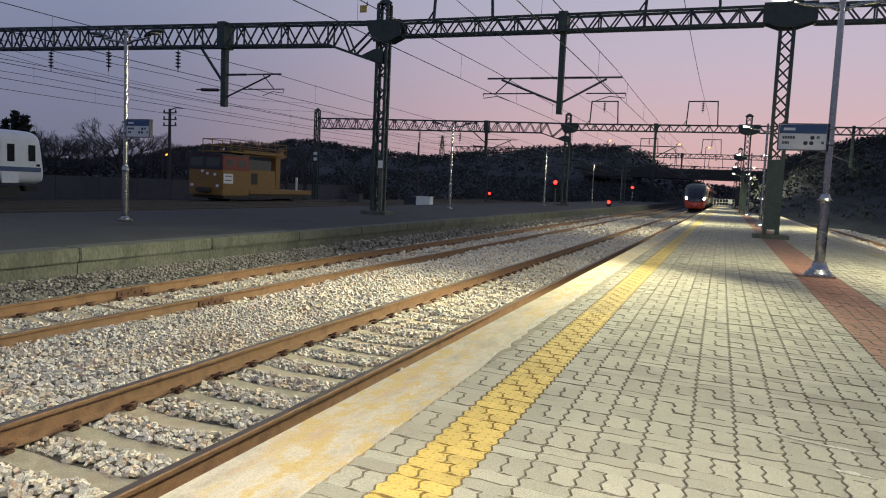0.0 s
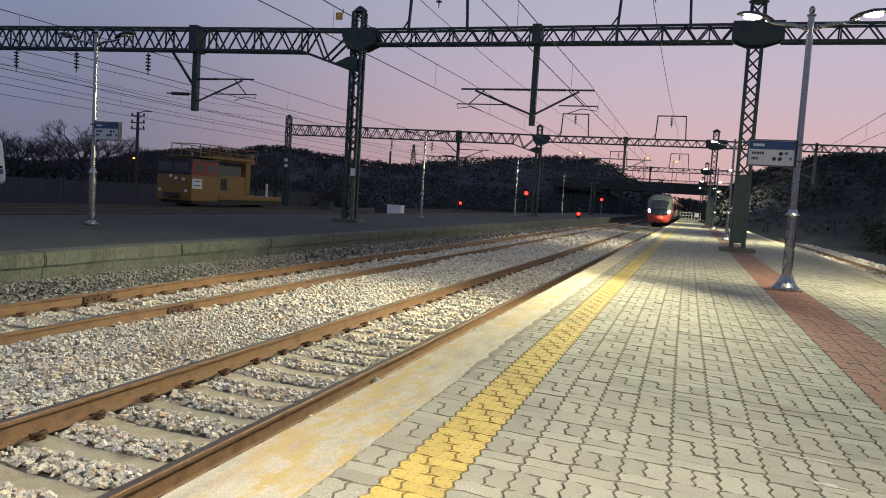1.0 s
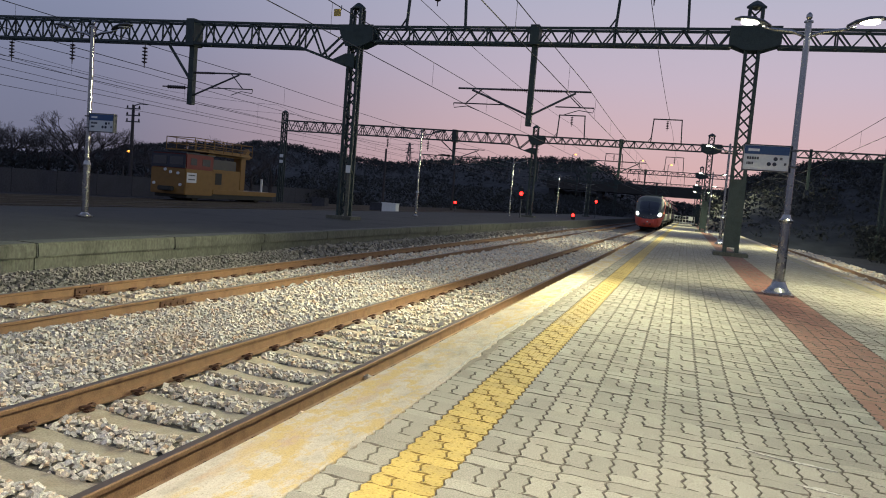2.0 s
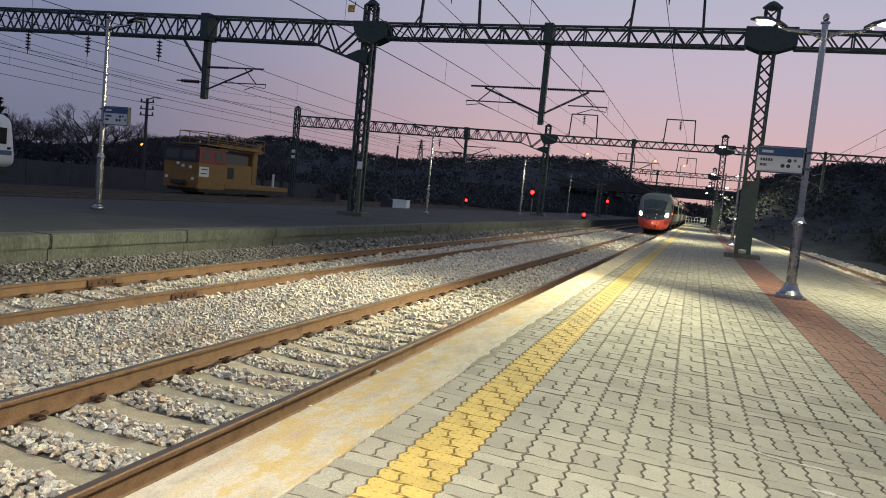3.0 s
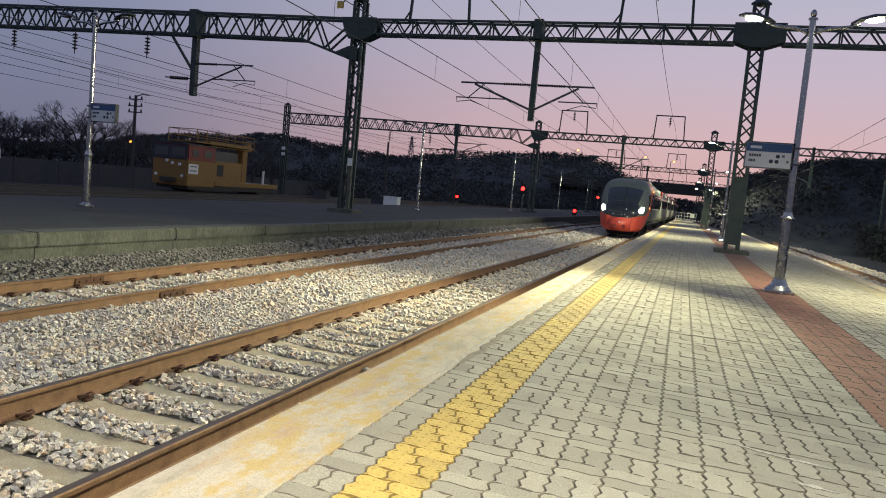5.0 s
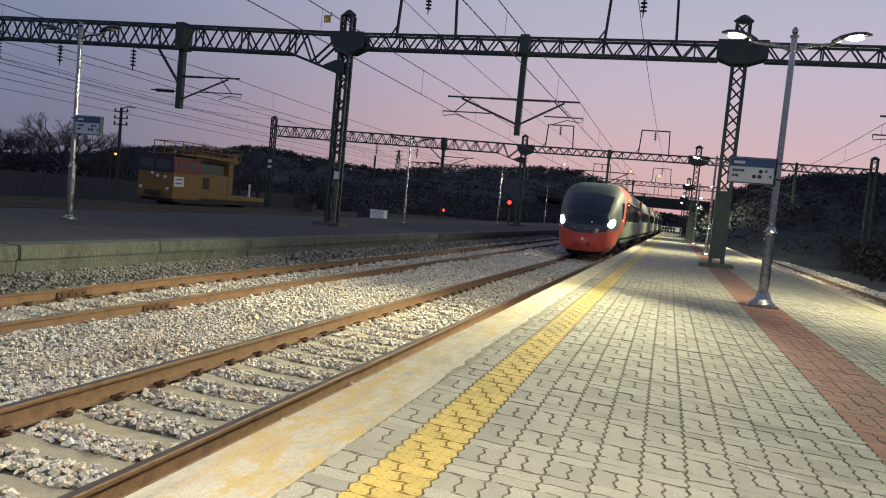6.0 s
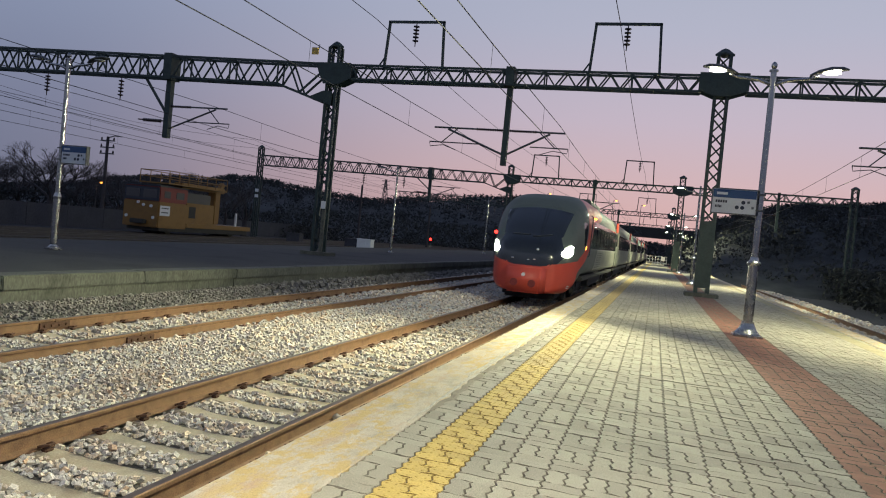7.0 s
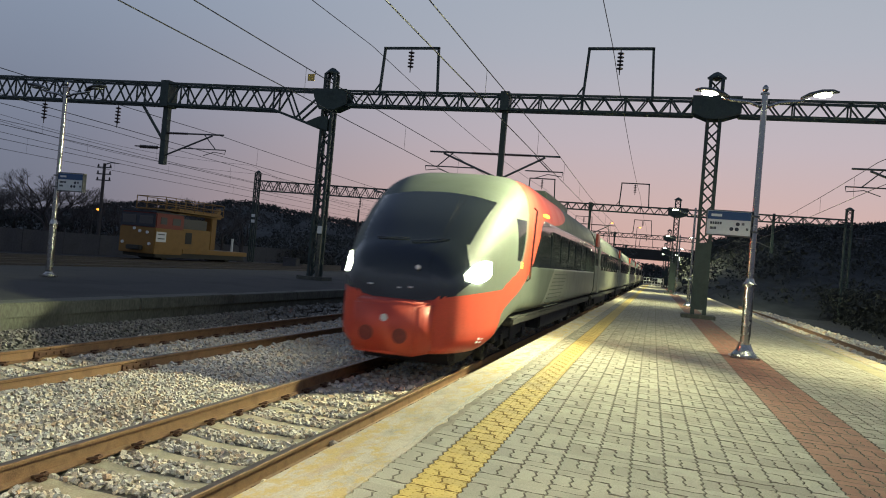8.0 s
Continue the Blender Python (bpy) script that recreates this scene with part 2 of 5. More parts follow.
def box(bm, x0, x1, y0, y1, z0, z1, bev=0.0):
    if bev <= 0:
        shell(bm, [(x0, y0, z0), (x1, y0, z0), (x1, y1, z0), (x0, y1, z0), (x0, y0, z1), (x1, y0, z1), (x1, y1, z1), (x0, y1, z1)], CUBE)
        return bm
    tmp = bmesh.new()
    shell(tmp, [(x0, y0, z0), (x1, y0, z0), (x1, y1, z0), (x0, y1, z0), (x0, y0, z1), (x1, y0, z1), (x1, y1, z1), (x0, y1, z1)], CUBE)
    bmesh.ops.bevel(tmp, geom=tmp.edges[:], offset=bev, segments=2, affect="EDGES")
    tmp.verts.index_update()
    shell(bm, [v.co.copy() for v in tmp.verts], [[v.index for v in f.verts] for f in tmp.faces])
    tmp.free()
    return bm


def bar(bm, p, q, w, h=None):
    """A square bar from p to q."""
    p, q = Vector(p), Vector(q)
    h = h or w
    d = (q - p).normalized()
    s = d.cross(Vector((0, 1, 0)) if abs(d.y) < 0.9 else Vector((1, 0, 0))).normalized() * w / 2
    u = d.cross(s).normalized() * h / 2
    shell(bm, [p - s - u, p + s - u, p + s + u, p - s + u, q - s - u, q + s - u, q + s + u, q - s + u], CUBE)


def tube(bm, pts, r, n=8, caps=True):
    pts = [Vector(p) for p in pts]
    rr = r if isinstance(r, (list, tuple)) else [r] * len(pts)
    rings = []
    for i, p in enumerate(pts):
        d = (pts[min(i + 1, len(pts) - 1)] - pts[max(i - 1, 0)]).normalized()
        s = d.cross(Vector((0, 0, 1)) if abs(d.z) < 0.9 else Vector((0, 1, 0))).normalized()
        u = s.cross(d)
        rings.append([bm.verts.new(p + (s * math.cos(a) + u * math.sin(a)) * rr[i]) for a in (2 * math.pi * k / n for k in range(n))])
    for a, b in zip(rings, rings[1:]):
        for k in range(n):
            bm.faces.new((a[k], a[(k + 1) % n], b[(k + 1) % n], b[k]))
    if caps:
        bm.faces.new(rings[0][::-1])
        bm.faces.new(rings[-1])


def turned(bm, prof, n=20, at=(0, 0, 0)):
    """A turned solid: prof is radius, height pairs from bottom to top."""
    tube(bm, [(at[0], at[1], at[2] + z) for r, z in prof], [r for r, z in prof], n)


def bm_new():
    return bmesh.new()


def from_arrays(name, verts, faces, material, smooth=False, second=None, flags=None):
    me = bpy.data.meshes.new(name)
    me.from_pydata(verts, [], faces)
    me.materials.append(material)
    if second:
        me.materials.append(second)
        me.polygons.foreach_set("material_index", flags)
    if smooth:
        me.polygons.foreach_set("use_smooth", [True] * len(me.polygons))
    me.update()
    return me

# ---- ground, tracks and platforms ----
RAIL_Z = -0.5
T1, T2, TR = -3.68, -7.62, 6.15
EDGE1, EDGE2 = -1.91, -9.62


def build_ground():
    n = 26
    vs, fs = [], []
    for j in range(n + 1):
        for i in range(n + 1):
            x, y = -1500 + 3000 * i / n, -1300 + 3000 * j / n
            vs.append((x, y, -1.0))
    for j in range(n):
        for i in range(n):
            a = j * (n + 1) + i
            fs.append((a, a + 1, a + n + 2, a + n + 1))
    tagged(new("ground", from_arrays("ground", vs, fs, M_SOIL)), "dark railway yard soil and cinders", "ground", kind="structure")


def rail_mesh(y0, y1, dark=False):
    prof = [(-0.065, -0.172), (0.065, -0.172), (0.065, -0.160), (0.012, -0.142), (0.009, -0.045), (0.034, -0.034), (0.036, -0.008), (0.028, 0), (-0.028, 0), (-0.036, -0.008), (-0.034, -0.034), (-0.009, -0.045), (-0.012, -0.142), (-0.065, -0.160)]
    bm = bm_new()
    a = [bm.verts.new((x, y0, z)) for x, z in prof]
    b = [bm.verts.new((x, y1, z)) for x, z in prof]
    for k in range(len(prof)):
        bm.faces.new((a[k], b[k], b[(k + 1) % len(prof)], a[(k + 1) % len(prof)]))
    bm.faces.new(a)
    bm.faces.new(b[::-1])
    me = mesh_of("rail", bm, M_RUST_DARK if dark else M_RUST)
    me.materials.append(M_RUST_DARK if dark else M_STEEL)
    me.polygons[7].material_index = 1
    return me


def sleeper_mesh(dark=False):
    bm = bm_new()
    xs = [(-1.22, -0.19), (-0.95, -0.175), (-0.55, -0.175), (-0.3, -0.20), (0.3, -0.20), (0.55, -0.175), (0.95, -0.175), (1.22, -0.19)]
    rows = []
    for x, z in xs:
        rows.append([bm.verts.new(p) for p in ((x, -0.14, -0.36), (x, -0.115, z - 0.015), (x, -0.10, z), (x, 0.10, z), (x, 0.115, z - 0.015), (x, 0.14, -0.36))])
    for a, b in zip(rows, rows[1:]):
        for k in range(5):
            bm.faces.new((a[k], a[k + 1], b[k + 1], b[k]))
    bm.faces.new(rows[0][::-1])
    bm.faces.new(rows[-1])
    return mesh_of("sleeper", bm, M_SLEEPER_DARK if dark else M_SLEEPER)


def clip_mesh():
    """An e-shaped spring clip in its cast shoulder."""
    bm = bm_new()
    box(bm, 0.08, 0.14, -0.04, 0.04, -0.178, -0.145, 0.01)
    tube(bm, [(0.05, 0.055, -0.145), (0.09, 0.06, -0.125), (0.14, 0.03, -0.118), (0.15, -0.03, -0.115), (0.11, -0.065, -0.12), (0.07, -0.05, -0.135), (0.05, -0.02, -0.148)], 0.011, 6)
    return mesh_of("rail_clip", bm, M_CLIP)


def railway_track(name, x, y0, y1, label, sl_to, clip_to, dark=False):
    root = base(name, x, 0, RAIL_Z, label, "railway track", kind="structure")
    rm = rail_mesh(y0, y1, dark)
    for dx in (-0.7525, 0.7525):
        r = new("rail", rm)
        r.parent, r.location = root, (dx, 0, 0)
    sm, cm = sleeper_mesh(dark), clip_mesh()
    y, rng = -5.93, random.Random(7)
    while y < sl_to:
        s = new("sleeper", sm)
        s.parent = root
        s.matrix_basis = pose(rng.uniform(-0.015, 0.015), y + rng.uniform(-0.02, 0.02), 0, 0, 0, rng.uniform(-0.6, 0.6))
        if 1.0 < y < clip_to:
            for dx in (-0.7525, 0.7525):
                for sgn in (-1, 1):
                    c = new("rail_clip", cm)
                    c.parent = root
                    c.matrix_basis = pose(dx, y + rng.uniform(-0.01, 0.01), 0, 0, 0, 0 if sgn > 0 else 180)
        y += 0.55
    return root


def stones(name, regions, material, label, seed):
    """Broken stone: jittered six-sided lumps strewn over strips (x0, x1, y0, y1, step, size, height function)."""
    rng = np.random.default_rng(seed)
    cube = np.array([(-1, -1, -1), (1, -1, -1), (1, 1, -1), (-1, 1, -1), (-1, -1, 1), (1, -1, 1), (1, 1, 1), (-1, 1, 1)], float)
    quads = np.array(CUBE)
    vv, ff, count = [], [], 0
    for x0, x1, y0, y1, step, size, top in regions:
        gx, gy = np.meshgrid(np.arange(x0, x1, step), np.arange(y0, y1, step))
        gx = gx.ravel() + rng.uniform(-0.5, 0.5, gx.size) * step
        gy = gy.ravel() + rng.uniform(-0.5, 0.5, gy.size) * step
        gz = top(gx, gy)
        keep = gz > -5
        gx, gy, gz = gx[keep], gy[keep], gz[keep]
        n = gx.size
        sc = size * rng.uniform(0.55, 1.25, (n, 1, 1)) * rng.uniform(0.6, 1.15, (n, 1, 3))
        local = cube[None] * rng.uniform(0.62, 1.0, (n, 8, 3)) * sc
        ang = rng.uniform(0, 6.283, (n, 3))
        ca, sa = np.cos(ang), np.sin(ang)
        for i, j, k in ((0, 1, 0), (1, 2, 1), (0, 2, 2)):
            a, b = local[:, :, i].copy(), local[:, :, j].copy()
            local[:, :, i] = a * ca[:, k, None] - b * sa[:, k, None]
            local[:, :, j] = a * sa[:, k, None] + b * ca[:, k, None]
        local[:, :, 2] *= 0.85
        local[:, :, 0] += gx[:, None]
        local[:, :, 1] += gy[:, None]
        local[:, :, 2] += (gz + rng.uniform(-1.0, 0.75, n) * size)[:, None]
        vv.append(local.reshape(-1, 3))
        ff.append((quads[None] + (np.arange(n) * 8 + count)[:, None, None]).reshape(-1, 4))
        count += n * 8
    me = from_arrays(name, np.concatenate(vv).tolist(), np.concatenate(ff).tolist(), material)
    return tagged(new(name, me), label, "ballast", kind="stuff")


def bed_height(x, y):
    """Top of the stone bed: low between the sleepers, heaped between the two tracks."""
    z = np.full_like(x, -0.655)
    for c in (T1, T2):
        d = np.abs(x - c)
        ph = np.abs(((y + 5.93 + 0.275) % 0.55) - 0.275)
        inside = d < 0.69
        z = np.where(inside, np.where(ph < 0.11, -9.0, -0.684), z)
        z = np.where((d >= 0.67) & (d < 0.84), -9.0, z)
    z = np.where(x < T2 - 1.05, -0.655 + 0.2 * np.clip((T2 - 1.05 - x) / 0.6, 0, 1), z)
    z = np.where((x < T1 - 0.84) & (x > T2 + 0.84), -0.635 + 0.03 * np.sin(x * 5) * np.sin(y * 0.8), z)
    return z


def build_bed():
    bm = bm_new()
    box(bm, EDGE2 - 0.05, EDGE1 + 0.05, -8, 175, -1.05, -0.715)
    tagged(part("track_bed", bm, M_BED), "grey crushed stone bed under the two tracks", "track bed", kind="structure")
    bm = bm_new()
    box(bm, 4.35, 8.5, -8, 175, -1.05, -0.715)
    tagged(part("track_bed", bm, M_BED), "dusty stone bed beside the island platform", "track bed", kind="structure")
    stones("ballast", [(-8.8, -1.98, -6, 0.8, 0.10, 0.05, bed_height), (-8.8, -1.98, 0.8, 9, 0.044, 0.0245, bed_height), (-8.8, -1.98, 9, 18, 0.060, 0.034, bed_height), (-8.8, -1.98, 18, 34, 0.09, 0.046, bed_height), (-8.8, -1.98, 34, 60, 0.16, 0.075, bed_height)], M_STONE, "pale grey and tan crushed stone ballast round the rails", 3)
    # strip by the wall: darker stone that also carries the wall's shade
    stones("ballast", [(-9.58, -8.72, 0.8, 16, 0.05, 0.028, bed_height), (-9.58, -8.72, 16, 60, 0.12, 0.06, bed_height)], M_STONE_DARK, "dirty dark ballast heaped along the platform wall, its shade in the colour", 6)
    stones("ballast", [(4.5, 8.45, 8, 24, 0.09, 0.045, lambda x, y: np.where(np.abs(np.abs(x - TR) - 0.75) < 0.09, -9.0, -0.68)), (4.5, 8.45, 24, 60, 0.16, 0.075, lambda x, y: np.where(np.abs(np.abs(x - TR) - 0.75) < 0.09, -9.0, -0.68))], M_STONE, "pale stone ballast of the side track", 4)


def wave(t, amp):
    return amp * math.sin(2 * math.pi * t)


def paver_outline(w, h, turn=False, zig=0.0105):
    """Twelve-cornered wavy block, centred: long sides bend gently, short sides zigzag."""
    pts = []
    jx, jy = w / 2 - 0.0036, h / 2 - 0.0022
    a, b = (0.009, zig)
    for k in range(4):
        t = k / 4
        pts.append((-jx + 2 * jx * t, -jy + wave(t, a)))
    m = 8 if turn else 4
    cyc = 2 if turn else 1
    for k in range(m):
        t = k / m
        pts.append((jx + wave(t * cyc, b), -jy + 2 * jy * t))
    for k in range(4):
        t = 1 - k / 4
        pts.append((-jx + 2 * jx * t, jy + wave(t, a)))
    for k in range(m):
        t = 1 - k / m
        pts.append((-jx + wave(t * cyc, b), -jy + 2 * jy * t))
    return pts


def paver_arrays(w, h, turn=False, zig=0.0105):
    o = paver_outline(w, h, turn, zig)
    n = len(o)
    k = 1 - 0.006 / w, 1 - 0.003 / h
    vs = [(x, y, -0.022) for x, y in o] + [(x, y, -0.006) for x, y in o] + [(x * k[0], y * k[1], 0.0) for x, y in o]
    fs = []
    for r in (0, n):
        for i in range(n):
            fs.append((r + i, r + (i + 1) % n, r + n + (i + 1) % n, r + n + i))
    fs.append(tuple(range(2 * n, 3 * n)))
    return vs, fs


def edge_flags(fs, count=None):
    """Marks the side and chamfer faces of a block, where dirt gathers."""
    return [1 if len(f) == 4 and (count is None or i < count) else 0 for i, f in enumerate(fs)]


COL = 0.2225
UNIT = 0.445
PLAT_Z = 0.0


def bend(y):
    """The paving swings slightly towards the track with distance."""
    return -0.11 * (1 - math.exp(-max(0.0, y - 3.0) / 9))


def long_box(bm, x0, x1, y0, y1, z0, z1, step=1.0, edge=1.0):
    """A long slab that follows the paving's bend; edge is the share of it that its track side takes."""
    n = max(1, round((y1 - y0) / step))
    rows = []
    for k in range(n + 1):
        y = y0 + (y1 - y0) * k / n
        d = bend(y)
        e = d * edge
        rows.append([bm.verts.new(p) for p in ((x0 + e, y, z0), (x0 + e, y, z1 - 0.012), (x0 + e + 0.012, y, z1), (x1 + d - 0.006, y, z1), (x1 + d, y, z1 - 0.006), (x1 + d, y, z0))])
    for a, b in zip(rows, rows[1:]):
        for k in range(6):
            bm.faces.new((a[k], a[(k + 1) % 6], b[(k + 1) % 6], b[k]))
    bm.faces.new(rows[0][::-1])
    bm.faces.new(rows[-1])
    bmesh.ops.recalc_face_normals(bm, faces=bm.faces[:])
    return bm


def field(x0, cols, y0, y1, skip=lambda x, y: False):
    """Places of blocks in aligned columns: an upright pair, then two lying blocks. Yields x, y, kind."""
    for c in range(cols):
        xc = x0 + COL * (c + 0.5)
        k = 0
        while y0 + k * UNIT < y1:
            y = y0 + k * UNIT
            for dx, dy, kind in ((-COL / 4, COL / 2, "v"), (COL / 4, COL / 2, "v"), (0, COL * 1.25, "h"), (0, COL * 1.75, "h")):
                if not skip(xc + dx, y + dy):
                    yield xc + dx, y + dy, kind
            k += 1


def joined(name, places, material, parent, seed, label=""):
    rng = random.Random(seed)
    shapes = {"h": paver_arrays(COL, COL / 2), "v": paver_arrays(COL / 2, COL, True), "n": paver_arrays(COL / 2, COL / 2)}
    vs, fs = [], []
    for x, y, kind in places:
        x += bend(y)
        sv, sf = shapes[kind]
        b = len(vs)
        z, tx, ty = rng.gauss(0, 0.0016), rng.gauss(0, 0.009), rng.gauss(0, 0.009)
        vs += [(x + p[0], y + p[1], z + p[2] + p[0] * tx + p[1] * ty) for p in sv]
        fs += [tuple(i + b for i in f) for f in sf]
    ob = new(name, from_arrays(name, vs, fs, material, False, M_DIRT, edge_flags(fs)))
    ob.parent = parent
    return tagged(ob, label, kind="stuff")


YL, YR = -1.205, -0.905
REDL = YR + 10 * COL
REDR = REDL + 3 * COL
NEAR = (2.2, 4.75)


def yellow_rows(y0, y1):
    y, k = y0, 0
    while y < y1:
        cut = (0.10, 0.205, 0.15)[k % 3]
        yield YL, YL + cut, y
        yield YL + cut, YR, y
        y += COL / 2
        k += 1


def build_platform_one():
    root = base("platform", 0, 0, 0, "island platform paved with wavy grey concrete blocks", "platform", kind="structure")
    bm = bm_new()
    long_box(bm, EDGE1 + 0.03, 4.33, -8, 150, -1.05, -0.017, 2.0, 0.0)
    part("platform_body", bm, M_JOINT, root, "sand-filled bed and concrete wall of the platform")
    # coping slabs along the track edge
    rng = random.Random(5)
    y = -6.0
    while y < 150:
        ln = 17.98
        bm = bm_new()
        long_box(bm, EDGE1 + rng.uniform(-0.008, 0.008), -1.43, y, y + ln, -0.16, 0.004 + rng.uniform(-0.003, 0.003), 1.0, 0.0)
        part("coping_slab", bm, M_COPING, root, "worn concrete edge slab with faded yellow paint")
        y += ln + 0.005
    bm = bm_new()
    long_box(bm, 4.02, 4.36, -6, 150, -0.16, 0.004, 2.0)
    part("coping_slab", bm, M_COPING, root)
    # blocks: a single column beside the coping, the main field, the red strip, the far side
    far = [p for p in field(-1.428, 1, 0.8, 46)]
    main = list(field(YR, 10, 0.8, 46))
    near = [p for p in main if NEAR[0] < p[1] < NEAR[1]]
    far += [p for p in main if not NEAR[0] < p[1] < NEAR[1]]
    joined("paver_field", far, M_PAVER_FAR, root, 3, "grey wavy concrete paving blocks")
    side = list(field(REDR, 9, 3, 46, lambda x, y: x > 3.98))
    joined("paver_field", side, M_PAVER_FAR, root, 5, "grey wavy concrete paving blocks")
    joined("red_paver_strip", list(field(REDL, 3, 0.8, 46)), M_RED, root, 7, "dull red paving block strip")
    # the yellow line, broken joint rows
    shapes = {}
    for x0, x1, y in yellow_rows(0.8, 46):
        w = round(x1 - x0, 4)
        if w not in shapes:
            v, f = paver_arrays(w, COL / 2)
            bumps = []
            for i in range(max(1, int(w / 0.045))):
                for j in range(2):
                    bumps.append((-w / 2 + (i + 0.5) * w / max(1, int(w / 0.045)), -COL / 8 + j * COL / 4))
            for bx, by in bumps:
                b0 = len(v)
                v = v + [(bx + 0.011 * math.cos(a), by + 0.011 * math.sin(a), -0.001) for a in (math.pi * 2 * q / 6 for q in range(6))]
                v = v + [(bx + 0.006 * math.cos(a), by + 0.006 * math.sin(a), 0.0028) for a in (math.pi * 2 * q / 6 for q in range(6))]
                f = f + [(b0 + q, b0 + (q + 1) % 6, b0 + 6 + (q + 1) % 6, b0 + 6 + q) for q in range(6)] + [tuple(range(b0 + 6, b0 + 12))]
            shapes[w] = v, f
    rng = random.Random(11)
    meshes = {w: from_arrays("yellow_paver", v, f, M_YEL, False, M_DIRT_Y, edge_flags(f, 32)) for w, (v, f) in shapes.items()}
    vs, fs, fl = [], [], []
    for x0, x1, y in yellow_rows(0.8, 46):
        w = round(x1 - x0, 4)
        xc, yc = (x0 + x1) / 2 + bend(y), y + COL / 4
        if 1.9 < y < 7.5:
            o = new("yellow_paver", meshes[w])
            o.parent = root
            o.matrix_basis = pose(xc, yc, rng.gauss(0, 0.001), rng.gauss(0, 0.3), rng.gauss(0, 0.3), 0)
        else:
            v, f = shapes[w]
            v, f = (v, f) if y < 12 else (v[:48], [q for q in f if max(q) < 48])
            b = len(vs)
            vs += [(xc + p[0], yc + p[1], p[2]) for p in v]
            fs += [tuple(i + b for i in q) for q in f]
            fl += edge_flags(f, 32)
    o = new("yellow_paver_line", from_arrays("yellow_paver_line", vs, fs, M_YEL_FAR, False, M_DIRT_Y, fl))
    o.parent = root
    tagged(o, "yellow warning line of paving blocks", kind="stuff")
    # far end, where blocks can no longer be told apart
    for x0, x1, m in ((-1.428, YL, M_PAVER_FAR), (YL, YR, M_YEL_FAR), (YR, REDL, M_PAVER_FAR), (REDL, REDR, M_RED), (REDR, 4.02, M_PAVER_FAR)):
        bm = bm_new()
        long_box(bm, x0 + 0.001, x1 - 0.001, 46.1, 150, -0.1, 0.0, 3.0)
        part("far_paving", bm, m, root)
    for x0, x1, m in ((-1.428, YL, M_PAVER_FAR), (YL, YR, M_YEL_FAR), (YR, REDL, M_PAVER_FAR), (REDL, REDR, M_RED)):
        bm = bm_new()
        box(bm, x0 + 0.001, x1 - 0.001, -8, 0.79, -0.1, 0.0)
        part("rear_paving", bm, m, root)
    bm = bm_new()
    box(bm, REDR + 0.001, 4.02, -8, 2.99, -0.1, 0.0)
    part("rear_paving", bm, M_PAVER_FAR, root)
    bm = bm_new()
    long_box(bm, 3.62, 3.9, -8, 150, -0.005, 0.004, 2.0)
    part("yellow_edge_line", bm, M_YEL_OLD, root, "faded yellow line along the far platform edge")
    for x0, y0, x1, y1, w in ((0.36, 4.25, 0.60, 4.16, 0.022), (0.58, 4.17, 0.84, 4.12, 0.03), (0.60, 3.80, 0.80, 3.76, 0.035), (0.98, 4.02, 1.16, 3.98, 0.02)):
        bm = bm_new()
        rg = random.Random(int(x0 * 100))
        n = 14
        up = [bm.verts.new((x0 + (x1 - x0) * k / n, y0 + (y1 - y0) * k / n + w * rg.uniform(0.2, 1.0) * math.sin(math.pi * (k + 0.3) / (n + 0.6)), 0.0045)) for k in range(n + 1)]
        lo = [bm.verts.new((x0 + (x1 - x0) * k / n, y0 + (y1 - y0) * k / n - w * rg.uniform(0.1, 0.7) * math.sin(math.pi * (k + 0.3) / (n + 0.6)), 0.0045)) for k in range(n + 1)]
        for k in range(n):
            bm.faces.new((lo[k], lo[k + 1], up[k + 1], up[k]))
        ex = bmesh.ops.extrude_face_region(bm, geom=bm.faces[:])
        bmesh.ops.translate(bm, vec=(0, 0, -0.006), verts=[g for g in ex["geom"] if isinstance(g, bmesh.types.BMVert)])
        bmesh.ops.recalc_face_normals(bm, faces=bm.faces[:])
        part("mortar_smear", bm, M_SMEAR, root, "thin pale dried mortar smear")
    for k, (x0, y0, y1, w, m, lab) in enumerate(((-1.47, 4.6, 9.5, 0.030, M_SMEAR, "thin pale dried mortar smear"), (-1.50, 6.2, 15.5, 0.035, M_SMEAR, "thin pale dried mortar smear"), (-1.42, 4.9, 8.0, 0.06, M_DIRT, "dark dirt caked along the coping joint"), (-1.40, 7.6, 16.0, 0.075, M_DIRT, "dark dirt caked along the coping joint"))):
        bm = bm_new()
        n = int((y1 - y0) / 0.05)
        lo, hi = [], []
        for q in range(n + 1):
            y = y0 + (y1 - y0) * q / n
            fade = min(1, q / 8, (n - q) / 8) * w
            c = x0 + bend(y) + 0.03 * noise.noise((y * 1.7, k * 9, 0))
            a, b = (0.5 + 0.9 * noise.noise((y * 5, k * 7 + 3, 0))) * fade, (0.5 + 0.9 * noise.noise((y * 5, k * 7 + 5, 4))) * fade
            lo.append([bm.verts.new((c - max(0.002, a), y, 0.0045)), bm.verts.new((c - max(0.001, a * 0.5), y, 0.010 + 0.006 * noise.noise((y * 9, k, 2))))])
            hi.append([bm.verts.new((c + max(0.001, b * 0.5), y, 0.010 + 0.006 * noise.noise((y * 9, k, 7)))), bm.verts.new((c + max(0.002, b), y, 0.0045))])
        rows = [a + b for a, b in zip(lo, hi)]
        for a, b in zip(rows, rows[1:]):
            for q in range(3):
                bm.faces.new((a[q], a[q + 1], b[q + 1], b[q]))
        part("mortar_smear", bm, m, root, lab)
    hm = {}
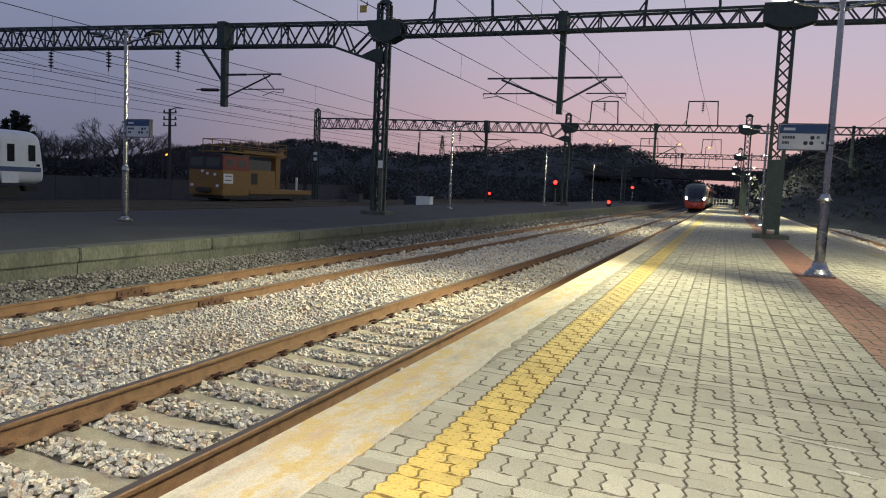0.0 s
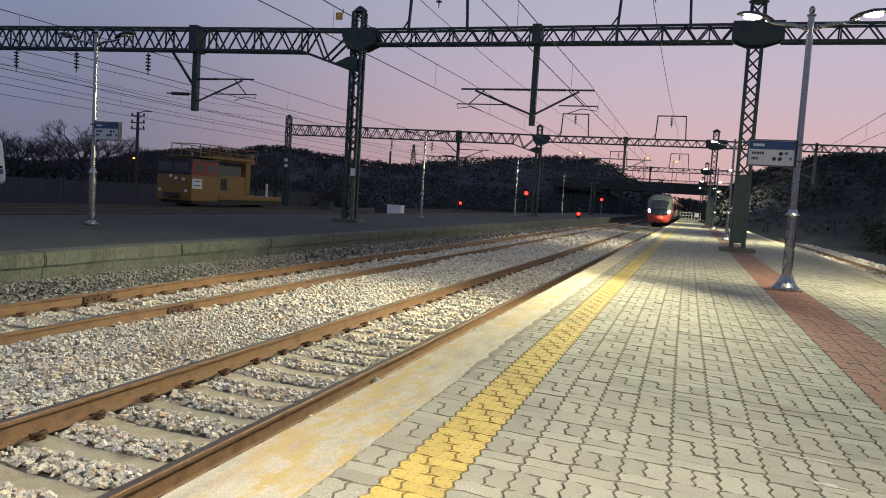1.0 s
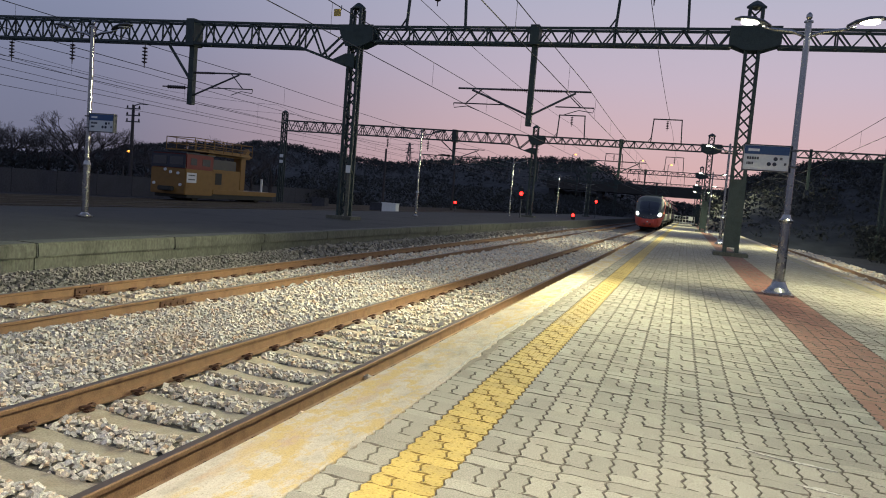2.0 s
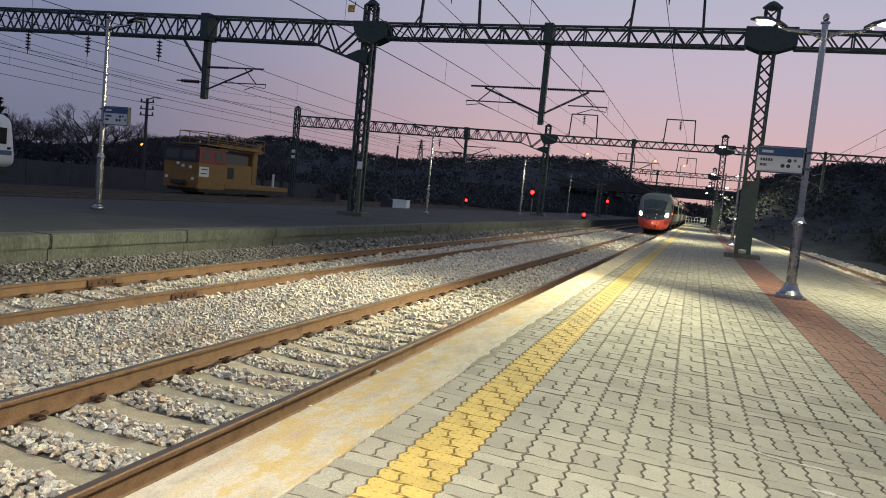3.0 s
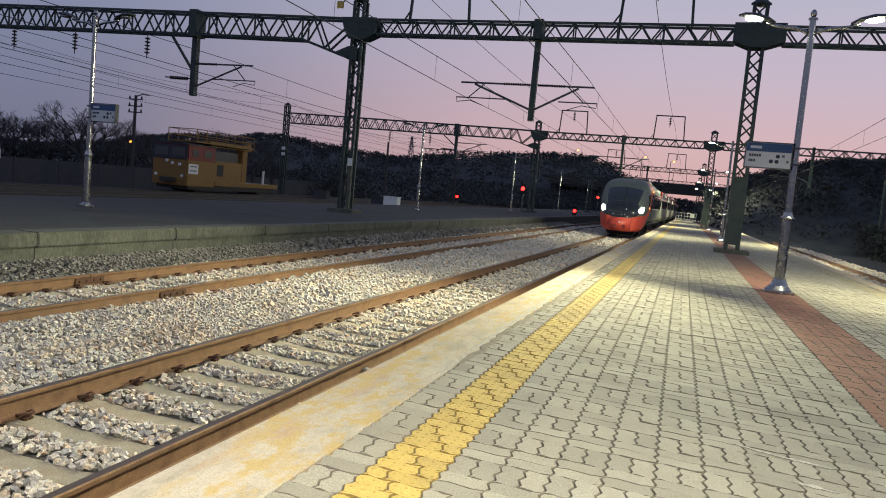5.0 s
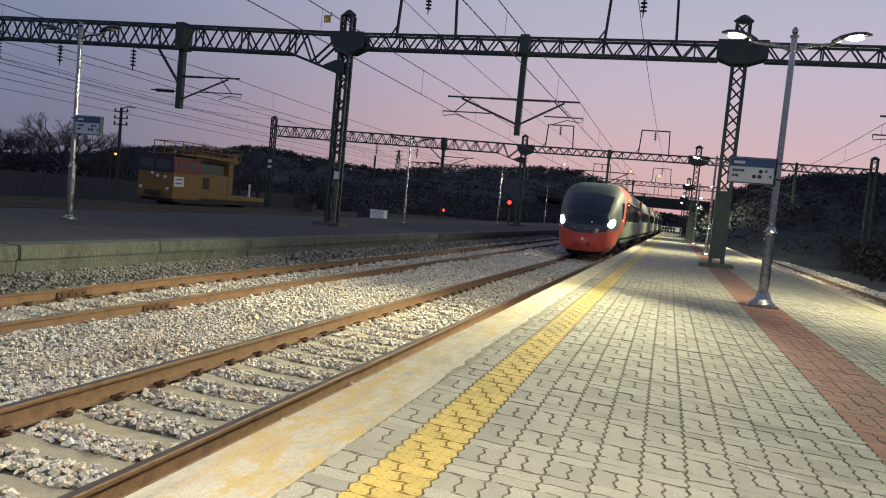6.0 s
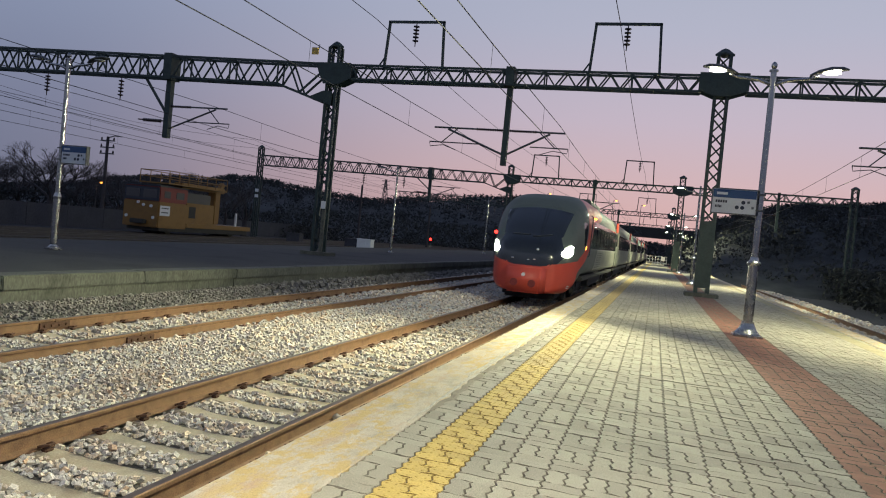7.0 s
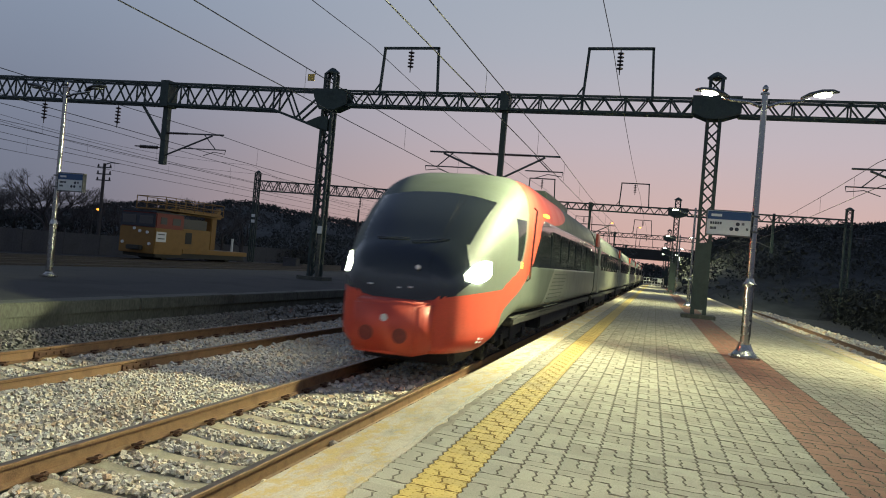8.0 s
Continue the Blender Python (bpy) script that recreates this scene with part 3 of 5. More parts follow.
    for kind, (v, f) in (("h", paver_arrays(COL, COL / 2)), ("v", paver_arrays(COL / 2, COL, True))):
        hm[kind] = from_arrays("paver", v, f, M_PAVER, False, M_DIRT, edge_flags(f))
    return root, near, hm


def lay_near_pavers(root, near, hm):
    rng = random.Random(21)
    for x, y, kind in near:
        o = new("paver", hm[kind])
        o.parent = root
        o.matrix_basis = pose(x + bend(y), y, rng.gauss(0, 0.0014), rng.gauss(0, 0.35), rng.gauss(0, 0.35), rng.gauss(0, 0.4))


def build_platform_two():
    root = base("platform", 0, 0, 0, "dark unlit asphalt platform with a stained concrete edge wall", "platform", kind="structure")
    bm = bm_new()
    box(bm, -18.0, EDGE2 - 0.32, -15, 150, -1.05, -0.012)
    part("platform_body", bm, M_ASPH, root, "worn dark asphalt platform top")
    y, rng = -13.86, random.Random(9)
    while y < 150:
        ln = 3.24 if y < 60 else 15.0
        bm = bm_new()
        box(bm, EDGE2 - 0.30, EDGE2 + rng.uniform(-0.01, 0.01), y, y + ln - 0.02, -1.0, -0.245)
        part("wall_panel", bm, M_WALLC, root)
        bm = bm_new()
        box(bm, EDGE2 - 0.42, EDGE2 + 0.06, y, y + ln - 0.018, -0.238, -0.004 - rng.uniform(0, 0.012), 0.018)
        part("coping_slab", bm, M_WALLC, root)
        y += ln


build_ground()
build_bed()
railway_track("track_1", T1, -6, 175, "rusty rails on concrete sleepers beside the platform", 70, 32)
TRACK_2 = railway_track("track_2", T2, -6, 175, "rusty rails on concrete sleepers by the far platform wall", 70, 32)
railway_track("track_3", TR, -6, 175, "rusty side track behind the platform", 60, 1)


def rail_joint(root, dx, y):
    """Fishplates with bolts on both sides of a rail's web."""
    bm = bm_new()
    for s in (-1, 1):
        box(bm, dx + s * 0.024 - 0.014, dx + s * 0.024 + 0.014, y - 0.28, y + 0.28, -0.135, -0.048, 0.006)
        for k in (-0.2, -0.07, 0.07, 0.2):
            tube(bm, [(dx + s * 0.036, y + k, -0.092), (dx + s * 0.058, y + k, -0.092)], 0.018, 6)
    box(bm, dx - 0.038, dx + 0.038, y - 0.006, y + 0.006, -0.05, 0.0015)
    part("rail_joint", bm, M_CLIP, root, "bolted rusty fishplate joint")


for dx in (-0.7525, 0.7525):
    rail_joint(TRACK_2, dx, 8.65)
build_platform_two()
PLATFORM = build_platform_one()

bm = bm_new()
bmesh.ops.create_icosphere(bm, subdivisions=1, radius=0.045)
for v in bm.verts:
    v.co = Vector((v.co.x * 1.2, v.co.y * 0.8, v.co.z * 0.9)) * random.uniform(0.8, 1.15)
stone = tagged(part("stone", bm, M_STONE), "pale loose stone lying on the rail's foot", "stone")
stone.location = (-2.875, 6.62, -0.625)

# ---- overhead line gantries ----
GY = 26.7


def lattice(bm, p, q, depth, width, bays, chord=0.08, web=0.05, up=Vector((0, 0, 1)), zig=True, taper=None):
    """A four-chord truss from p to q (top chord's axis), depth down along -up, width across."""
    p, q = Vector(p), Vector(q)
    d = (q - p).normalized()
    s = d.cross(up).normalized() * width / 2
    d0, d1 = depth if isinstance(depth, tuple) else (depth, depth)
    for sg in (-1, 1):
        a0, a1 = p + s * sg, q + s * sg
        b0, b1 = a0 - up * d0, a1 - up * d1
        bar(bm, a0, a1, chord)
        bar(bm, b0, b1, chord)
        for i in range(bays):
            t0, t1 = i / bays, (i + 1) / bays
            tp0, tp1 = a0.lerp(a1, t0), a0.lerp(a1, t1)
            bt0, bt1 = b0.lerp(b1, t0), b0.lerp(b1, t1)
            if i % 2 == 0:
                bar(bm, tp0, bt1, web)
            else:
                bar(bm, bt0, tp1, web)
            if i % 4 == 0:
                bar(bm, tp0, bt0, web)
    for i in range(0, bays + 1, 2):
        t = i / bays
        bar(bm, (p - s).lerp(q - s, t), (p + s).lerp(q + s, t), web)
        bar(bm, (p - s - up * d0).lerp(q - s - up * d1, t), (p + s - up * d0).lerp(q + s - up * d1, t), web)


def insulator(bm, p, length, r=0.085, n=5):
    """A string of discs hanging from p."""
    prof = [(0.02, 0), (0.02, -0.12 * length)]
    for i in range(n):
        z = -length * (0.14 + 0.72 * i / n)
        prof += [(0.03, z), (r, z - 0.03 * length), (r, z - 0.06 * length), (0.03, z - 0.09 * length)]
    prof += [(0.02, -length * 0.9), (0.02, -length)]
    turned(bm, prof, 10, p)


def rod_insulator(bm, p, q, r=0.05, n=9):
    p, q = Vector(p), Vector(q)
    pts, rr = [], []
    for i in range(n):
        for t, k in ((0.1, 0.55), (0.35, 1.0), (0.6, 1.0), (0.85, 0.55)):
            pts.append(p.lerp(q, (i + t) / n))
            rr.append(r * k)
    tube(bm, pts, rr, 8)


def lattice_column(root, x, y, z0, z1, zc, w=0.62, plain=0.0):
    """A column of four angles laced on all sides; w is its width along the track's cross direction."""
    bm = bm_new()
    hw, hd = w / 2, w / 2 * 0.8
    corners = [(-hw, -hd), (hw, -hd), (hw, hd), (-hw, hd)]
    for cx_, cy_ in corners:
        box(bm, x + cx_ - 0.05, x + cx_ + 0.05, y + cy_ - 0.05, y + cy_ + 0.05, z0, z1)
    n = int((z1 - z0 - plain) / 0.42)
    for i in range(n):
        a, b = z0 + plain + (z1 - z0 - plain) * i / n, z0 + plain + (z1 - z0 - plain) * (i + 1) / n
        for k in range(4):
            c0, c1 = corners[k], corners[(k + 1) % 4]
            if (i + k) % 2:
                c0, c1 = c1, c0
            bar(bm, (x + c0[0], y + c0[1], a), (x + c1[0], y + c1[1], b), 0.055, 0.02)
    part("column", bm, M_GREEN, root, "dark green laced steel column")
    bm = bm_new()
    turned(bm, [(w * 0.78, z1), (w * 0.80, z1 + 0.06), (w * 0.3, z1 + 0.22), (0.02, z1 + 0.26)], 4, (x, y, 0))
    part("cap", bm, M_GREEN, root)
    bm = bm_new()
    box(bm, x - 0.55, x + 0.55, y - 0.5, y + 0.5, z0 - 0.3, z0 + 0.13, 0.02)
    part("footing", bm, M_WALLC, root, "square concrete footing")
    if plain:
        bm = bm_new()
        box(bm, x - hw - 0.055, x + hw + 0.055, y - hd - 0.055, y + hd + 0.055, z0 + 0.3, z0 + plain)
        box(bm, x - hw - 0.055, x - 0.13, y - hd - 0.06, y + hd + 0.06, z0 + 0.13, z0 + 0.3)
        box(bm, x + 0.13, x + hw + 0.055, y - hd - 0.06, y + hd + 0.06, z0 + 0.13, z0 + 0.3)
        part("column_casing", bm, M_GREEN, root, "flat green casing round the column's foot")


def top_frame(root, x0, x1, y, zb, zt):
    bm = bm_new()
    bar(bm, (x0 - 0.1, y, zb - 0.1), (x0, y, zt), 0.09)
    bar(bm, (x1 + 0.1, y, zb - 0.1), (x1, y, zt), 0.09)
    bar(bm, (x0 - 0.05, y, zt), (x1 + 0.05, y, zt), 0.09)
    bar(bm, (x0 - 0.35, y, zb), (x0 - 0.05, y, zb + 0.45), 0.05)
    part("feeder_frame", bm, M_GREEN, root)
    bm = bm_new()
    insulator(bm, ((x0 + x1) / 2, y, zt), 0.95, 0.12)
    part("insulator", bm, M_PORC, root, "hanging brown disc insulator")


def cantilever(root, x, y, z_top, z_tube, z_low, side, reach):
    """An arm for the contact wire: insulated top tube, strut, registration tube and steady arm."""
    s = side
    bm = bm_new()
    rod_insulator(bm, (x + s * 0.12, y, z_tube), (x + s * 1.15, y, z_tube), 0.055, 12)
    part("rod_insulator", bm, M_PORC, root)
    bm = bm_new()
    tube(bm, [(x + s * 1.1, y, z_tube), (x + s * (reach - 0.1), y, z_tube)], 0.035, 8)
    tube(bm, [(x, y, z_low + 0.35), (x + s * (reach - 0.65), y, z_tube - 0.05)], 0.04, 8)
    tube(bm, [(x + s * 0.95, y, z_low + 0.72), (x + s * (reach + 0.05), y, z_low + 0.72)], 0.025, 6)
    tube(bm, [(x + s * (reach - 1.05), y, z_tube), (x + s * (reach - 0.45), y, z_low + 0.74)], 0.022, 6)
    tube(bm, [(x + s * (reach + 0.05), y, z_low + 0.70), (x + s * (reach + 0.02), y, z_low + 0.55), (x + s * (reach - 0.5), y, z_low + 0.62), (x + s * (reach - 1.0), y, z_low + 0.45)], 0.016, 6)
    part("cantilever_arm", bm, M_GALV, root)


def gantry(y, x_left, xa, xb, x_right, zt, far=False, z_left=None):
    root = base("gantry", 0, 0, 0, "dark green lattice steel gantry carrying overhead wires across the tracks", "gantry", "overhead line gantries")
    zl = z_left or zt + 0.3
    lattice_column(root, xa, y, 0.0, zt + 0.72, zt, 0.40)
    lattice_column(root, xb, y, 0.0, zt + 0.72, zt, 0.40, 2.6)
    # left span, deeper, with a haunch at the column
    bm = bm_new()
    lattice(bm, (xa - 2.4, y, zt + 0.06), (x_left, y, zl), (0.88, 0.98), 0.5, 44, 0.09, 0.055)
    part("beam", bm, M_GREEN, root, "long laced truss beam")
    for sy in (-0.25, 0.25):
        for p0, p1, wd in (((xa, zt), (xa - 2.4, zt + 0.06), 0.09), ((xa - 2.4, zt - 0.82), (xa - 0.3, zt - 1.5), 0.09), ((xa - 2.4, zt - 0.82), (xa - 1.9, zt), 0.06),
                           ((xa - 1.9, zt), (xa - 1.35, zt - 1.15), 0.06), ((xa - 1.35, zt - 1.15), (xa - 0.25, zt - 0.15), 0.07)):
            bm = bm_new()
            bar(bm, (p0[0], y + sy, p0[1]), (p1[0], y + sy, p1[1]), wd)
            part("haunch_bar", bm, M_GREEN, root)
        bm = bm_new()
        pts = [(xa - 0.95, zt - 1.32), (xa + 0.1, zt - 1.62), (xa + 0.1, zt - 1.05), (xa - 0.3, zt - 1.05)]
        shell(bm, [(px_, y + sy + e, pz) for e in (-0.01, 0.01) for px_, pz in pts], CUBE)
        part("haunch_plate", bm, M_GREEN, root)
    bm = bm_new()
    for sy in (-0.32, 0.32):
        pts = [(xa - 0.65, zt + 0.06), (xa + 0.85, zt + 0.06), (xa + 0.85, zt - 0.55), (xa + 0.35, zt - 0.78), (xa - 0.3, zt - 0.78), (xa - 0.55, zt - 0.3)]
        f = [bm.verts.new((px_, y + sy - 0.01, pz)) for px_, pz in pts]
        g = [bm.verts.new((px_, y + sy + 0.01, pz)) for px_, pz in pts]
        bm.faces.new(f)
        bm.faces.new(g[::-1])
        for k in range(6):
            bm.faces.new((f[k], g[k], g[(k + 1) % 6], f[(k + 1) % 6]))
    part("gusset_plate", bm, M_GREEN, root)
    # middle and right span
    bm = bm_new()
    lattice(bm, (xa + 0.8, y, zt), (xb - 0.7, y, zt - 0.02), 0.55, 0.45, 34, 0.08, 0.05)
    part("beam", bm, M_GREEN, root)
    bm = bm_new()
    lattice(bm, (xb + 0.8, y, zt - 0.02), (x_right, y, zt - 0.06), 0.55, 0.45, max(12, int((x_right - xb) * 2.2)), 0.08, 0.05)
    part("beam", bm, M_GREEN, root)
    bm = bm_new()
    for sy in (-0.30, 0.30):
        pts = [(xb - 0.75, zt + 0.08), (xb + 0.85, zt + 0.08), (xb + 0.85, zt - 0.52), (xb + 0.25, zt - 0.72), (xb - 0.25, zt - 0.72), (xb - 0.75, zt - 0.52)]
        f = [bm.verts.new((px_, y + sy - 0.01, pz)) for px_, pz in pts]
        g = [bm.verts.new((px_, y + sy + 0.01, pz)) for px_, pz in pts]
        bm.faces.new(f)
        bm.faces.new(g[::-1])
        for k in range(6):
            bm.faces.new((f[k], g[k], g[(k + 1) % 6], f[(k + 1) % 6]))
    part("gusset_plate", bm, M_GREEN, root)
    # frames for the feeder wires on top
    fx = 0.0 if y < 30 else -0.45
    top_frame(root, -10.9 + fx, -8.7 + fx, y, zt, zt + 1.78 - fx * 0.35)
    top_frame(root, -2.95 + fx, -0.7 + fx, y, zt, zt + 1.78 - fx * 0.35)
    # drop posts with cantilevers
    xd = -5.88
    bm = bm_new()
    box(bm, xd - 0.1, xd + 0.1, y - 0.1, y + 0.1, 4.05, zt + 0.1)
    box(bm, xd - 0.16, xd + 0.16, y - 0.3, y + 0.3, zt - 0.6, zt + 0.1)
    part("drop_post", bm, M_GREEN, root)
    cantilever(root, xd, y, zt, 5.36, 4.08, 1, 2.3)
    cantilever(root, xd, y, zt, 5.36, 4.08, -1, 2.9)
    xd = -20.75
    zq = zt + (zl - zt) * 0.3
    bm = bm_new()
    box(bm, xd - 0.12, xd + 0.12, y - 0.12, y + 0.12, 4.28, zq + 0.12)
    box(bm, xd - 0.2, xd + 0.2, y - 0.32, y + 0.32, zq - 1.0, zq + 0.12)
    bar(bm, (xd - 1.25, y, zq - 0.95), (xd - 0.1, y, 5.35), 0.09)
    part("drop_post", bm, M_GREEN, root)
    cantilever(root, xd, y, zt, 5.65, 4.3, 1, 3.0)
    bm = bm_new()
    rod_insulator(bm, (xd - 1.25, y, 5.02), (xd - 0.3, y, 5.0), 0.08, 8)
    tube(bm, [(xd - 1.5, y, 5.03), (xd, y, 5.0)], 0.03, 6)
    part("rod_insulator", bm, M_PORC, root)
    if x_right > 9:
        xd = 8.75
        bm = bm_new()
        box(bm, xd - 0.1, xd + 0.1, y - 0.1, y + 0.1, 4.05, zt + 0.1)
        part("drop_post", bm, M_GREEN, root)
        cantilever(root, xd, y, zt, 5.4, 4.08, -1, 2.95)
    for xi in (-23.3, -27.35, -31.0):
        bm = bm_new()
        zz = zt + (zl - zt) * (xa - xi) / (xa - x_left) - 0.95
        insulator(bm, (xi, y, zz), 1.05, 0.12)
        part("insulator", bm, M_PORC, root)
    return root


def end_mast(root, x, y, zt):
    lattice_column(root, x, y, -0.8, zt + 0.75, zt, 0.42)


g1 = gantry(GY, -40, -13.1, 1.5, 9.5, 7.58, z_left=8.15)
g2 = gantry(64.0, -38.2, -13.3, 1.3, 14.0, 7.14, z_left=7.4)
end_mast(g2, -38.5, 64.0, 7.4)
end_mast(g2, 14.2, 64.0, 7.1)
g3 = gantry(103.0, -38.2, -13.3, 1.3, 14.0, 6.95, z_left=7.2)
g4 = gantry(143.0, -30, -13.3, 1.3, 14.0, 6.9, z_left=7.0)


def wire(pts, r, label):
    bm = bm_new()
    tube(bm, pts, r, 5)
    return tagged(part("overhead_wire", bm, M_WIRE), label, "wire", "overhead wires")


def catenary(x, label, zc=4.80, zm=5.64, stations=(-18, 26.7, 64, 103, 143, 180), st=0.2):
    """Contact wire and sagging carrier wire with droppers, as one assembly."""
    bm = bm_new()
    for i, (a, b) in enumerate(zip(stations, stations[1:])):
        n = 12
        xs0, xs1 = x + st * (-1) ** i, x - st * (-1) ** i
        lo, hi = [], []
        for k in range(n + 1):
            t = k / n
            xx = xs0 + (xs1 - xs0) * t
            lo.append((xx, a + (b - a) * t, zc))
            hi.append((xx, a + (b - a) * t, zm - 0.7 * t * (1 - t)))
        tube(bm, lo, 0.012, 5)
        tube(bm, hi, 0.012, 5)
        for k in range(1, n):
            if k % 2:
                tube(bm, [lo[k], hi[k]], 0.005, 4)
    return tagged(part("catenary", bm, M_WIRE), label, "wire", "overhead wires")


for cx_, lab in ((T1 - 0.2, "contact and carrier wires over the near track"), (-8.15, "contact and carrier wires over the second track"), (-17.8, "contact and carrier wires over the yard"), (-23.3, "carrier wires over the yard"), (-27.4, "carrier wires over the yard"), (-31.2, "carrier wires over the yard"), (TR + 0.8, "contact and carrier wires over the side track")):
    catenary(cx_, lab, st=0.03 if cx_ == T1 - 0.2 else 0.3)
for cx_, z in ((-9.8, 8.35), (-1.82, 8.35)):
    pts = []
    st = (-20, 26.7, 64, 103, 143, 180)
    for i, (a, b) in enumerate(zip(st, st[1:])):
        za, zb = (z, z) if i == 0 else (z - 0.3, z - 0.3)
        for k in range(12):
            t = k / 12
            pts.append((cx_, a + (b - a) * t, z - 0.25 * min(1, i) - 1.2 * t * (1 - t)))
    wire(pts, 0.012, "feeder wire hung from the gantry's top frames")
for cx_, z in ((-35.0, 7.6), (-37.0, 8.4)):
    pts = [(cx_, -20 + 200 * k / 60, z - 1.2 * abs(math.sin(math.pi * (k / 60 * 5.0)))) for k in range(61)]
    wire(pts, 0.011, "feeder wire along the gantry columns")

# ---- platform lamps and signs ----


def street_lamp(x, y, lit, sign, group):
    root = base("platform_lamp", x, y, 0, "twin-arm stainless steel platform lamp, " + ("lit" if lit else "unlit"), "lamp", group)
    bm = bm_new()
    q = 1.0 if lit else 0.62
    box(bm, -0.24 * q, 0.24 * q, -0.24 * q, 0.24 * q, 0.0, 0.035, 0.008)
    turned(bm, [(0.22 * q, 0.03), (0.215 * q, 0.06), (0.15 * q, 0.13 * q), (0.12 * q, 0.20 * q), (0.105 * max(q, 0.8), 0.24 * q), (0.105 * max(q, 0.8), 0.27)], 28)
    part("base_flange", bm, M_CHROME, root, "flared steel base on a square plate")
    bm = bm_new()
    turned(bm, [(0.083, 0.25), (0.083, 1.26)], 28)
    part("lower_pole", bm, M_CHROME, root, "")
    bm = bm_new()
    turned(bm, [(0.083, 1.25), (0.115 if lit else 0.09, 1.255), (0.118 if lit else 0.092, 1.30), (0.085, 1.33), (0.062, 1.40)], 28)
    part("collar", bm, M_CHROME, root, "")
    bm = bm_new()
    turned(bm, [(0.056, 1.38), (0.05, 4.66), (0.075, 4.665), (0.075, 4.69), (0.03, 4.71), (0.05, 4.75), (0.05, 4.79), (0.02, 4.83)], 24)
    part("upper_pole", bm, M_CHROME, root, "")
    for s in (-1, 1):
        bm = bm_new()
        tube(bm, [(0, 0, 4.42), (s * 0.25, 0, 4.52), (s * 0.55, 0, 4.55), (s * 0.72, 0, 4.60)], [0.03, 0.03, 0.028, 0.025], 8)
        part("arm", bm, M_CHROME, root, "", True)
        bm = bm_new()
        rows = []
        for k, (px_, hw, pz, th) in enumerate(((0.58, 0.04, 4.60, 0.03), (0.70, 0.10, 4.655, 0.05), (0.9, 0.13, 4.70, 0.065), (1.08, 0.11, 4.72, 0.05), (1.18, 0.04, 4.72, 0.02))):
            ring = [(s * px_, hw * math.cos(a), pz + th * math.sin(a) * (1.0 if math.sin(a) > 0 else 0.35)) for a in (2 * math.pi * q / 12 for q in range(12))]
            rows.append([bm.verts.new(p) for p in ring])
        for a, b in zip(rows, rows[1:]):
            for k in range(12):
                bm.faces.new((a[k], a[(k + 1) % 12], b[(k + 1) % 12], b[k]))
        bm.faces.new(rows[0])
        bm.faces.new(rows[-1])
        bmesh.ops.recalc_face_normals(bm, faces=bm.faces[:])
        head = part("lamp_head", bm, M_GALV, root, "slim grey lamp head", True)
        bm = bm_new()
        turned(bm, [(0.06, -0.03), (0.11, -0.015), (0.11, 0.0)], 14)
        ln = part("lens", bm, M_LAMPGLASS if lit else M_LAMPOFF, head, "glowing lamp lens" if lit else "")
        ln.matrix_basis = pose(s * 0.92, 0, 4.675) @ Matrix.Diagonal((1.35, 0.95, 1.4, 1))
    return root


def platform_sign(x, y, side):
    """A double-sided hanging board on one pole: blue head, white lower field with unreadable lettering as bars."""
    root = base("platform_sign", x, y, 0, "blue and white direction sign board clamped to a lamp pole", "sign", "platform signs")
    x0, x1 = (side * 0.06, side * 0.80)
    x0, x1 = min(x0, x1), max(x0, x1)
    bm = bm_new()
    box(bm, x0, x1, -0.05, 0.05, 2.13, 2.56, 0.01)
    part("board", bm, M_SIGNW, root)
    bm = bm_new()
    box(bm, x0 + 0.012, x1 - 0.012, -0.056, -0.051, 2.405, 2.548)
    part("blue_band", bm, M_NAVY, root, "blue upper band")
    bm = bm_new()
    for zz in (2.12, 2.56):
        box(bm, x0 - 0.01, x1 + 0.01, -0.058, 0.058, zz, zz + 0.014)
    for xx in (x0 - 0.01, x1 - 0.004):
        box(bm, xx, xx + 0.014, -0.058, 0.058, 2.134, 2.56)
    part("frame", bm, M_GALV, root)
    bm = bm_new()
    box(bm, x0 + 0.07, x0 + 0.25, -0.060, -0.0565, 2.455, 2.50)
    part("lettering_bar", bm, M_SIGNW, root)
    for a, b, z in ((0.06, 0.26, 2.315), (0.06, 0.17, 2.225), (0.585, 0.63, 2.32), (0.66, 0.70, 2.23)):
        bm = bm_new()
        for k in range(5):
            u = a + (b - a) * k / 5
            box(bm, x0 + u, x0 + u + (b - a) / 6.5, -0.0545, -0.0512, z, z + 0.045)
        part("lettering_bar", bm, M_INK, root)
    for cx_, cz in ((0.52, 2.335), (0.42, 2.245), (0.51, 2.245)):
        bm = bm_new()
        tube(bm, [(x0 + cx_, -0.0512, cz), (x0 + cx_, -0.0545, cz)], 0.034, 18)
        part("platform_disc", bm, M_INK, root)
    for zz in (2.2, 2.48):
        bm = bm_new()
        box(bm, -0.07, 0.07, -0.07, 0.07, zz, zz + 0.03)
        part("clamp", bm, M_GALV, root)


# the first one, at 0.4, only stands for the added foreground light
for yy in LAMP_ROWS:
    street_lamp(LAMP_X, yy, True, False, "lit platform lamps")
for yy in (14.5, 38.0, 60.5, 84, 108):
    street_lamp(-14.25, yy, False, False, "unlit platform lamps")
platform_sign(LAMP_X, 13.85, -1)
platform_sign(-14.25, 14.5, 1)


